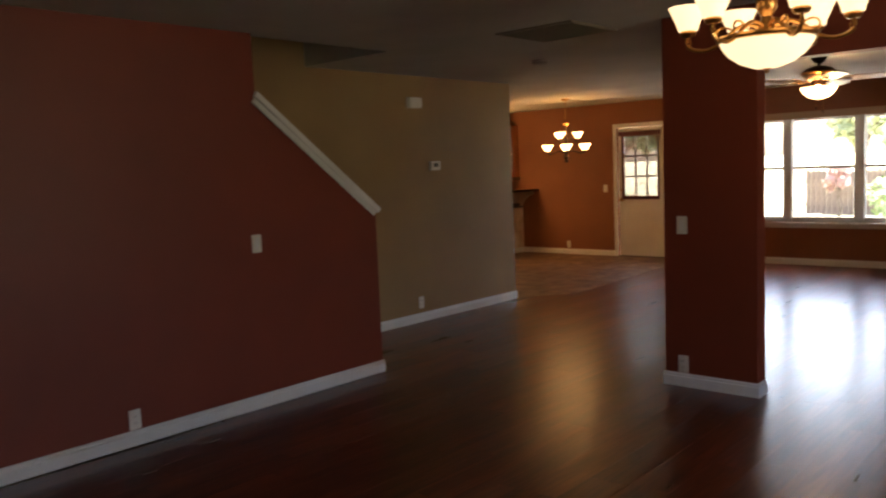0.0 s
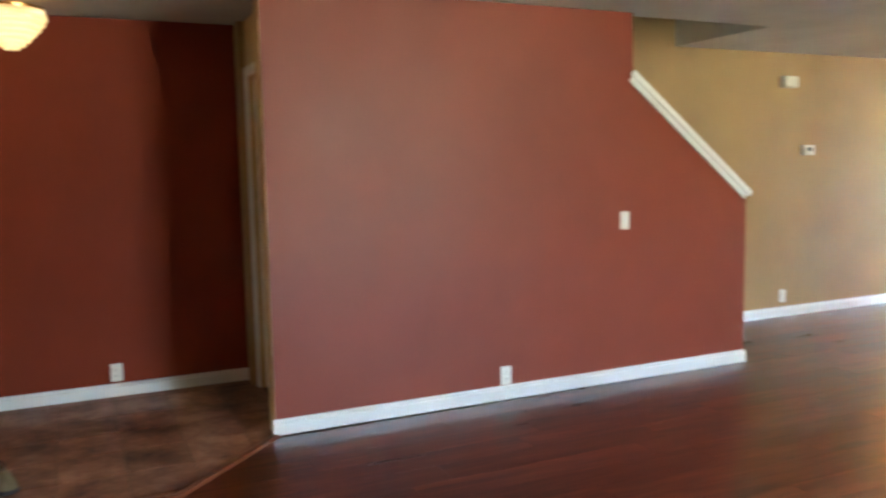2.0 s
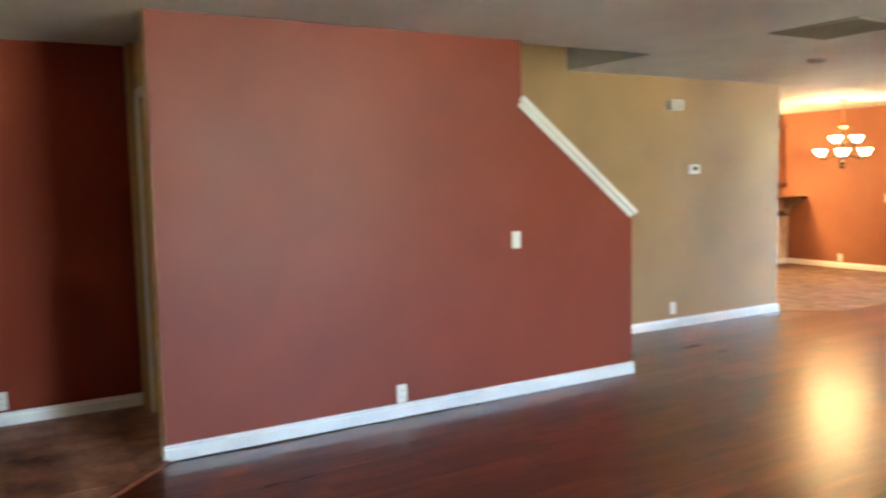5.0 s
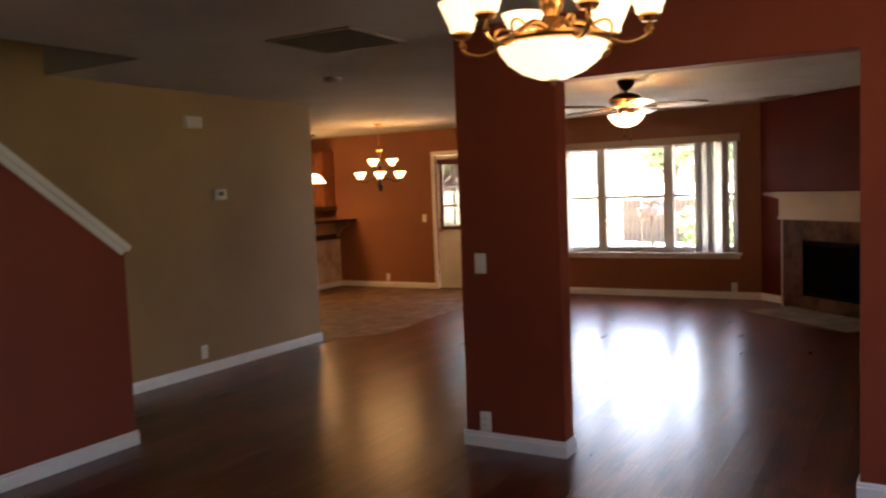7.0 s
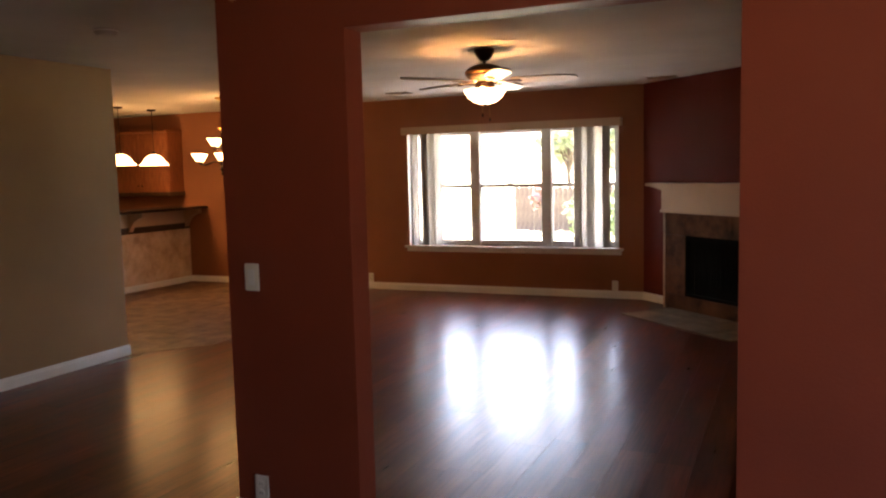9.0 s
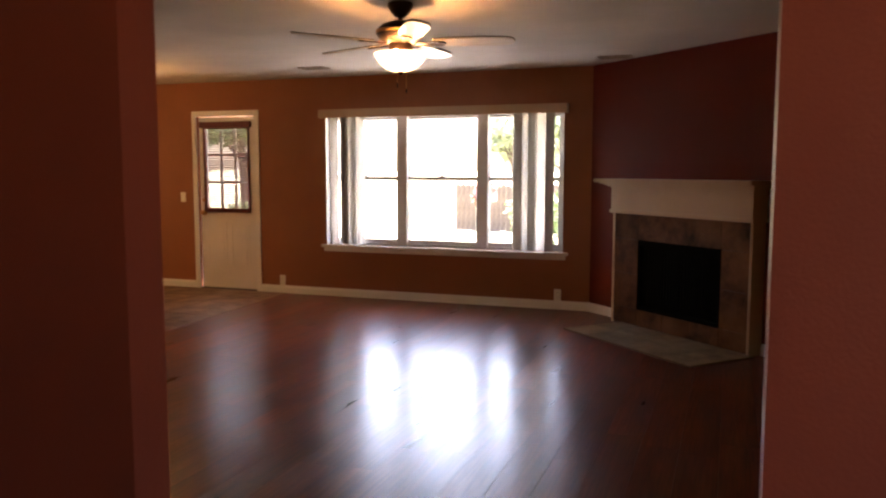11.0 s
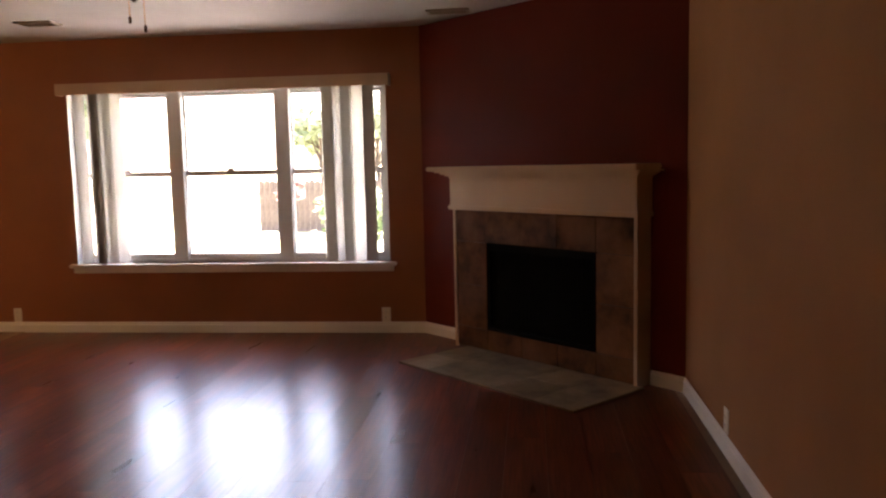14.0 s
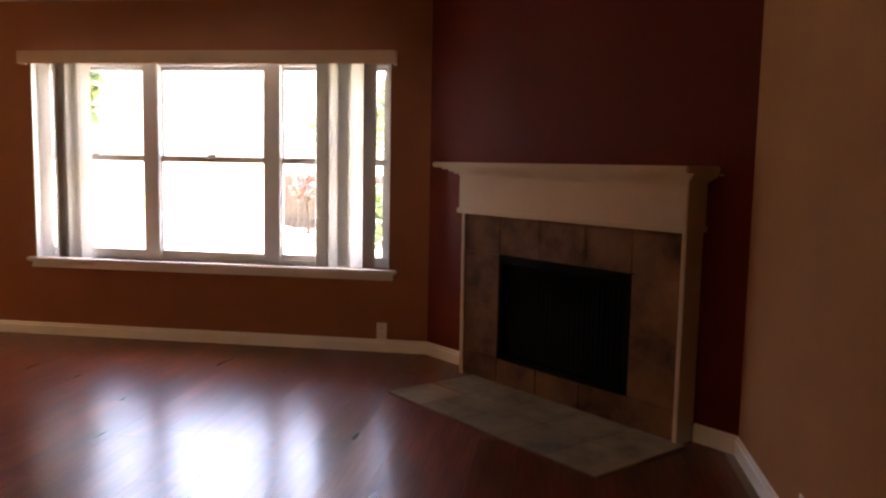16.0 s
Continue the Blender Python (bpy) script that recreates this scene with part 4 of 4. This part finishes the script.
for y in (8.75, 9.92, 10.98):
    cor = prism([(-7.96, 0.80), (-7.94, 0.80), (-7.93, 0.84), (-7.90, 0.88), (-7.86, 0.93), (-7.79, 0.97), (-7.72, 1.0), (-7.70, 1.053), (-7.96, 1.053)], y - 0.035, y + 0.035, "y", bev=0.004)
    cb_ = part("corbel", cor, CREAM, bar, "cream scrolled corbel", smooth=True)
    part("scroll", lathe([(0, -0.04), (0.028, -0.04), (0.028, 0.04), (0, 0.04)], 18, m=Matrix.Translation((-7.735, y, 1.015)) @ Matrix.Rotation(radians(90), 4, "X")), CREAM, cb_, smooth=True)
GRANITE = slate("dark granite", (0.012, 0.008, 0.007), (0.03, 0.018, 0.014), (0.09, 0.06, 0.045), 0.15, 60)
tagged(part("bar_counter", box(-8.32, 8.25, 1.055, -7.72, BY - 0.004, 1.092, 0.006), GRANITE), "dark polished granite bar top", "countertop")


def upper_cabinet(x0, w):
    t = thing("wall_cabinet", x0, BY - 0.002, 1.30, 0, "reddish brown wall cabinet with raised-panel doors", "cabinet", "kitchen wall cabinets")
    part("body", box(0, -0.30, 0, w, 0, 0.83, 0.003), CABINET, t)
    for a, b in ((0.012, w / 2 - 0.006), (w / 2 + 0.006, w - 0.012)):
        d = part("door", box(a, -0.322, 0.015, b, -0.301, 0.80, 0.004), CABINET, t)
        part("raised_panel", box(a + 0.06, -0.328, 0.08, b - 0.06, -0.32, 0.735, 0.006), CABINET, d)
        kx = b - 0.03 if a < w / 2 - 0.1 else a + 0.03
        part("knob", lathe([(0, -0.02), (0.013, -0.016), (0.006, -0.006), (0.006, 0), (0, 0)], 12, m=Matrix.Translation((kx, -0.322, 0.09)) @ Matrix.Rotation(radians(-90), 4, "X")), BRONZE, d)
    part("crown", box(-0.012, -0.345, 0.83, w + 0.012, 0, 0.87, 0.008), CABINET, t)
    # dark strip along the cabinet's underside
    part("bottom_strip", box(-0.004, -0.33, -0.06, w + 0.02, 0, 0.0, 0.006), DARKWOOD, t, "dark strip below the cabinet")
    return t


c1 = upper_cabinet(-9.13, 1.0)
copy_thing(c1, pose(-10.14, BY - 0.002, 1.30))


def base_cabinet(x0, w):
    t = thing("base_cabinet", x0, BY - 0.002, 0, 0, "reddish brown base cabinet under the counter", "cabinet", "kitchen base cabinets")
    part("body", box(0, -0.58, 0.1, w, 0, 0.87, 0.003), CABINET, t)
    part("toe_kick", box(0, -0.52, 0, w, 0, 0.1), DARKWOOD, t)
    for a, b in ((0.012, w / 2 - 0.006), (w / 2 + 0.006, w - 0.012)):
        d = part("door", box(a, -0.602, 0.12, b, -0.581, 0.68, 0.004), CABINET, t)
        part("raised_panel", box(a + 0.06, -0.608, 0.18, b - 0.06, -0.6, 0.62, 0.006), CABINET, d)
        part("drawer_front", box(a, -0.602, 0.7, b, -0.581, 0.855, 0.004), CABINET, t)
    return t


b1_ = base_cabinet(-9.25, 1.0)
copy_thing(b1_, pose(-10.26, BY - 0.002, 0))
tagged(part("kitchen_counter", box(-10.3, BY - 0.63, 0.872, -8.22, BY - 0.003, 0.91, 0.005), BAR_TILE), "pale stone kitchen counter along the wall", "countertop")

# ---------------------------------------------------------------- shoes by the front door
SUEDE = paint("olive tan suede", (0.22, 0.17, 0.09), 0.9, 0.5, 250, 0.1)
SOLE = Mat("dark rubber sole", (0.06, 0.045, 0.035), 0.7).m


def shoe(x, y, rz):
    t = thing("shoe", x, y, 0.004, rz, "olive tan suede slip-on shoe on the entry tile", "shoe", "pair of shoes by the door")
    L = 0.28

    def half(u):
        return 0.036 + 0.014 * math.sin(math.pi * min(1, u * 1.05)) + (0.006 if u > 0.6 else 0) - 0.028 * max(0, (u - 0.86) / 0.14) ** 2 - 0.02 * max(0, (0.1 - u) / 0.1) ** 2

    def top(u):
        return 0.085 - 0.02 * u if u < 0.42 else 0.077 - 0.05 * (u - 0.42) / 0.58 - 0.012 * max(0, (u - 0.85) / 0.15)

    us = [i / 16 for i in range(17)]
    bm = bmesh.new()
    rings = []
    for u in us:
        w, h = half(u), top(u)
        rings.append([bm.verts.new((u * L, w * math.cos(q), 0.018 + (h - 0.018) * max(0, math.sin(q)) ** 0.7)) for q in [math.pi * k / 10 for k in range(11)]])
    for a, b in zip(rings, rings[1:]):
        for k in range(10):
            # leave the foot opening free
            u = a[0].co.x / L
            if 0.08 < u < 0.45 and 3 <= k <= 6:
                continue
            bm.faces.new((a[k], b[k], b[k + 1], a[k + 1]))
    bm.faces.new(rings[0])
    bm.faces.new(rings[-1][::-1])
    bmesh.ops.recalc_face_normals(bm, faces=bm.faces[:])
    bmesh.ops.solidify(bm, geom=bm.faces[:], thickness=0.003)
    part("upper", bm, SUEDE, t, smooth=True)
    outl = [(u * L * 1.02 - 0.004, half(u) + 0.004) for u in us] + [(u * L * 1.02 - 0.004, -half(u) - 0.004) for u in reversed(us)]
    part("sole", prism(outl, 0, 0.019, "z"), SOLE, t, "dark rubber sole")
    part("insole", prism([(u * L, half(u) - 0.006) for u in us[1:9]] + [(u * L, -half(u) + 0.006) for u in reversed(us[1:9])], 0.02, 0.026, "z"), SOLE, t)
    part("collar", tube([(L * (0.27 + 0.185 * math.cos(q)), 0.036 * math.sin(q), 0.08 - 0.012 * math.cos(q)) for q in [2 * math.pi * k / 20 for k in range(21)]], 0.005, 6), SOLE, t, "dark collar binding")
    return t


shoe(-4.00, -0.93, 15)
shoe(-4.22, -0.86, 20)

# ---------------------------------------------------------------- the yard behind the house
def lawn():
    k = Mat("dry lawn", (0.3, 0.3, 0.14), 0.95)
    v = k.coords()
    k.base(k.ramp(k.noise(0.8, v, 6), [(0.35, (0.2, 0.21, 0.1)), (0.65, (0.34, 0.32, 0.2))]))
    return k.bump(k.noise(40, v, 3), 0.5, 0.03).m


CONCRETE = paint("pale patio concrete", (0.42, 0.4, 0.36), 0.85, 0.5, 120, 0.2)
structure("ground", prism([(-900, -900), (900, -900), (900, 900), (-900, 900)], -0.6, -0.26), lawn(), "pale dry lawn around the house", "ground")
structure("patio", box(-9.0, BY + 0.17, -0.27, 1.5, 15.2, -0.06, 0.01), CONCRETE, "pale concrete patio behind the house", "patio")
fence = thing("fence", 0, 24, -0.26, 0, "weathered wooden board fence behind the yard", "fence")
board_me = mesh_of("board", prism([(-0.068, 0), (0.068, 0), (0.068, 1.2), (0.04, 1.25), (-0.04, 1.25), (-0.068, 1.2)], -0.01, 0.01, "y"), FENCE)
for i in range(130):
    o = new("board", board_me)
    o.parent = fence
    o.location = (-7.4 + i * 0.142, rv.uniform(-0.004, 0.004), rv.uniform(-0.02, 0.02))
for z in (0.25, 0.9):
    part("rail", box(-7.5, 0.012, z, 11.1, 0.05, z + 0.09), FENCE, fence)


def leaf_mat(name, a, b):
    k = Mat(name, a, 0.6)
    r = k.node("NewGeometry").outputs["Random Per Island"]
    k.base(k.ramp(r, [(0, a), (1, b)]))
    return k.m


def foliage(bm, centre, radii, n, size, rr):
    for _ in range(n):
        d = Vector((rr.gauss(0, 1), rr.gauss(0, 1), rr.gauss(0, 1))).normalized() * rr.uniform(0.45, 1.0) ** 0.6
        p = Vector(centre) + Vector((d.x * radii[0], d.y * radii[1], d.z * radii[2]))
        u = Vector((rr.uniform(-1, 1), rr.uniform(-1, 1), rr.uniform(-1, 1))).normalized()
        w = u.orthogonal().normalized()
        s = size * rr.uniform(0.6, 1.4)
        vs = [bm.verts.new(p + u * s * a + w * s * b) for a, b in ((-1, 0), (-0.1, 0.45), (1, 0), (-0.1, -0.45))]
        bm.faces.new(vs)


BARK = wood("grey brown bark", (0.07, 0.05, 0.035), (0.16, 0.12, 0.09), 0.95, (3, 3, 1))


def tree(x, y, h, spread, mat, label, seed, n=2600, size=0.16):
    t = thing("tree", x, y, -0.26, 0, label, "tree")
    rr = random.Random(seed)
    tr_ = tube([(0, 0, 0), (0.05, 0.02, h * 0.2), (-0.04, 0.03, h * 0.42), (0.03, -0.02, h * 0.7)], 0.03 * h, 9, taper=0.35)
    crown = bmesh.new()
    for i in range(9):
        a = rr.uniform(0, 6.28)
        z0 = h * rr.uniform(0.28, 0.6)
        e = Vector((math.cos(a) * spread * rr.uniform(0.4, 0.85), math.sin(a) * spread * rr.uniform(0.4, 0.85), z0 + h * rr.uniform(0.12, 0.35)))
        tube(bezier((0, 0, z0), (e.x * 0.3, e.y * 0.3, z0 + 0.2), (e.x * 0.7, e.y * 0.7, e.z - 0.2), e, 6), 0.011 * h, 6, bm=tr_, taper=0.25)
        foliage(crown, e, (spread * rr.uniform(0.3, 0.55), spread * rr.uniform(0.3, 0.55), h * rr.uniform(0.09, 0.16)), n // 9, size, rr)
    part("trunk", tr_, BARK, t)
    part("crown", crown, mat, t)


LEAF = leaf_mat("green leaves", (0.09, 0.14, 0.045), (0.24, 0.31, 0.14))
# haze and glare mixed into the green, paler than real leaves
LEAF_HAZED = leaf_mat("green leaves paled by haze", (0.24, 0.28, 0.15), (0.42, 0.46, 0.3))
# red washed out in the colour itself, for the glare outside
LEAFR = leaf_mat("red leaves paled by glare", (0.3, 0.17, 0.14), (0.45, 0.28, 0.23))
tree(-7.7, 31, 3.9, 1.0, LEAF_HAZED, "sparse green tree in the back yard, haze mixed into its leaf colour", 3, 1000)
tree(-10.6, 18.5, 4.8, 1.7, LEAF, "green leafy tree behind the back door", 8)
tree(-5.6, 30.0, 3.9, 1.3, LEAF_HAZED, "green leafy tree beside the fence, haze mixed into its leaf colour", 5, 1400)
tree(-6.2, 22.6, 1.45, 0.3, LEAFR, "small red-leaved tree by the fence", 12, 700, 0.07)


def shrub(x, y, r, seed, mat, label):
    t = thing("shrub", x, y, -0.26, 0, label, "shrub")
    rr = random.Random(seed)
    st = bmesh.new()
    cr = bmesh.new()
    for i in range(7):
        a = rr.uniform(0, 6.28)
        e = Vector((math.cos(a) * r * 0.6, math.sin(a) * r * 0.6, r * rr.uniform(0.6, 1.3)))
        tube([(0, 0, 0), e * 0.5 + Vector((0, 0, 0.1)), e], 0.02, 5, bm=st, taper=0.4)
        foliage(cr, e, (r * 0.5, r * 0.5, r * 0.42), 170, 0.07, rr)
    part("stems", st, BARK, t)
    part("leaves", cr, mat, t)


shrub(-4.0, 18.4, 0.75, 2, LEAF, "green shrub in front of the fence")
shrub(-3.1, 18.8, 0.85, 4, LEAF, "green shrub in front of the fence")
shrub(-9.4, 16.6, 0.6, 6, LEAF, "low green shrub beside the patio")
# low stone border along the beds
edge = thing("garden_border", -3.9, 17.2, -0.26, 0, "row of grey stones edging the lawn", "garden border")
for i in range(24):
    s = rv.uniform(0.07, 0.13)
    st = bmesh.new()
    bmesh.ops.create_icosphere(st, subdivisions=2, radius=1)
    for v in st.verts:
        v.co *= 1 + 0.18 * noise.noise(v.co * 2.2 + Vector((i * 3.1, 0, 0)))
    st.transform(Matrix.Translation((-2.4 + i * 0.21, 0.25 * math.sin(i * 0.35), s * 0.5)) @ Matrix.Diagonal((s * 1.3, s, s * 0.7, 1)))
    part("stone", st, CONCRETE, edge)


# ---------------------------------------------------------------- floors
def clip(poly, region):
    """Cut a convex outline to a convex region, both counter-clockwise."""
    out = list(poly)
    for (ax, ay), (bx, by) in zip(region, region[1:] + region[:1]):
        src, out = out, []
        for i, p in enumerate(src):
            q = src[(i + 1) % len(src)]
            sp = (bx - ax) * (p[1] - ay) - (by - ay) * (p[0] - ax)
            sq = (bx - ax) * (q[1] - ay) - (by - ay) * (q[0] - ax)
            if sp >= 0:
                out.append(p)
            if sp * sq < 0:
                t = sp / (sp - sq)
                out.append((p[0] + t * (q[0] - p[0]), p[1] + t * (q[1] - p[1])))
        if not out:
            return []
    return out


def slab_piece(poly, top, thick, ch=0.002):
    """One tile or plank with a small chamfer, about its own middle."""
    n = len(poly)
    cx, cy = sum(p[0] for p in poly) / n, sum(p[1] for p in poly) / n
    bm = bmesh.new()
    lo = [bm.verts.new((p[0] - cx, p[1] - cy, -thick)) for p in poly]
    mid = [bm.verts.new((p[0] - cx, p[1] - cy, -ch)) for p in poly]
    hi = []
    for p in poly:
        d = Vector((cx - p[0], cy - p[1]))
        d = d / max(d.length, 1e-6) * ch * 1.4
        hi.append(bm.verts.new((p[0] - cx + d.x, p[1] - cy + d.y, 0)))
    bm.faces.new(hi)
    for i in range(n):
        j = (i + 1) % n
        bm.faces.new((lo[i], lo[j], mid[j], mid[i]))
        bm.faces.new((mid[i], mid[j], hi[j], hi[i]))
    bmesh.ops.recalc_face_normals(bm, faces=bm.faces[:])
    return bm, (cx, cy, top)


def tile_field(floor, region, x0, y0, sx, sy, top, mat, joint=0.005, shift=0.0, name="tile"):
    xs, ys = [p[0] for p in region], [p[1] for p in region]
    shared = None
    i0, i1 = math.floor((min(xs) - x0) / sx) - 1, math.ceil((max(xs) - x0) / sx) + 1
    j0, j1 = math.floor((min(ys) - y0) / sy) - 2, math.ceil((max(ys) - y0) / sy) + 1
    for i in range(i0, i1):
        for j in range(j0, j1):
            ax, ay = x0 + i * sx + joint / 2, y0 + (j + (shift if i % 2 else 0)) * sy + joint / 2
            full = [(ax, ay), (ax + sx - joint, ay), (ax + sx - joint, ay + sy - joint), (ax, ay + sy - joint)]
            p = clip(full, region)
            if len(p) < 3:
                continue
            area = abs(sum(a[0] * b[1] - b[0] * a[1] for a, b in zip(p, p[1:] + p[:1]))) / 2
            if area < 0.002:
                continue
            whole = len(p) == 4 and abs(area - (sx - joint) * (sy - joint)) < 1e-6
            bm, at = slab_piece(p, top, 0.008)
            if whole:
                if shared is None:
                    shared = mesh_of(name, bm, mat)
                else:
                    bm.free()
                me = shared
            else:
                me = mesh_of(name, bm, mat)
            o = new(name, me)
            o.parent = floor
            o.location = at


ENTRY = [(EX, FY - 0.02), (-3.72, FY - 0.02), (-3.585, -0.085), (RX + 0.02, 0.49), (RX - 0.13, 0.64), (EX, 0.64)]
KITCHEN = [(-11.6, 7.05), (BX, 7.05), (-4.845, 7.6), (-5.06, BY), (-11.6, BY)]
floor_entry = structure("floor_entry", prism(ENTRY, -0.02, 0.001), GROUT, "brown mottled tile floor in the entry", "floor")
floor_kitchen = structure("floor_kitchen", prism(KITCHEN, -0.02, 0.001), paint("tan grout", (0.38, 0.29, 0.22), 0.9, 0.4, 300, 0.1), "tan mottled tile floor in the dining area", "floor")

# stained strips between tile and laminate
for a, b in ((ENTRY[1], ENTRY[2]), (ENTRY[2], ENTRY[3])):
    av, bv = Vector((*a, 0)), Vector((*b, 0))
    d = (bv - av)
    m = Matrix.Translation(av) @ Matrix.Rotation(math.atan2(d.y, d.x), 4, "Z")
    structure("trim_floor_strip", prism([(-0.028, 0), (-0.02, 0.011), (0.0, 0.013), (0.022, 0.009), (0.032, 0)], -0.005, d.length + 0.008, "x", m=m), OAKSTRIP, "stained wood strip at the edge of the entry tile", "trim")
tile_field(floor_entry, ENTRY, -5.0, -0.581, 0.335, 0.312, 0.004, ENTRY_TILE, 0.005)
tile_field(floor_kitchen, KITCHEN, -4.9, 7.2, 0.335, 0.335, 0.004, KITCHEN_TILE, 0.004)

# laminate planks, running from the front of the house to the back
floor = thing("floor", 0, 0, 0, 0, "glossy dark cherry laminate plank floor", "floor", kind="structure")
PW, PL = 0.19, 1.25
rp = random.Random(11)
plank_me = mesh_of("plank", slab_piece([(0, 0), (PW - 0.001, 0), (PW - 0.001, PL - 0.0003), (0, PL - 0.0003)], 0, 0.015, 0.0004)[0], LAMINATE)
rest, made = bmesh.new(), 0
x = BX
while x < 2.3:
    xm = x + PW / 2
    if xm < -5.1:
        lo, hi = 2.5, 7.9
    elif xm < RX:
        lo, hi = 2.5, BY
    elif xm < FX:
        lo, hi = FY, BY
    else:
        lo, hi = FY, WY + 0.05
    y = lo - rp.uniform(0.1, 1.1)
    while y < hi:
        a, b = max(y, lo), min(y + PL - 0.0003, hi)
        if b - a > 0.03:
            full = b - a > PL - 0.01
            near = -4.95 < xm < FX
            if near and made < 300:
                if full:
                    o = new("plank", plank_me)
                else:
                    o = new("plank", mesh_of("plank", slab_piece([(x, a), (x + PW - 0.001, a), (x + PW - 0.001, b), (x, b)], 0, 0.015, 0.0004)[0], LAMINATE))
                o.parent = floor
                o.location = (x + PW / 2 - 0.00075, (a + b) / 2, 0)
                made += 1
            else:
                pb, at = slab_piece([(x, a), (x + PW - 0.001, a), (x + PW - 0.001, b), (x, b)], 0, 0.015, 0.0004)
                pb.transform(Matrix.Translation(at))
                join(rest, pb)
        y += PL
    x += PW
tagged(part("planks", rest, LAMINATE, floor), kind="stuff")
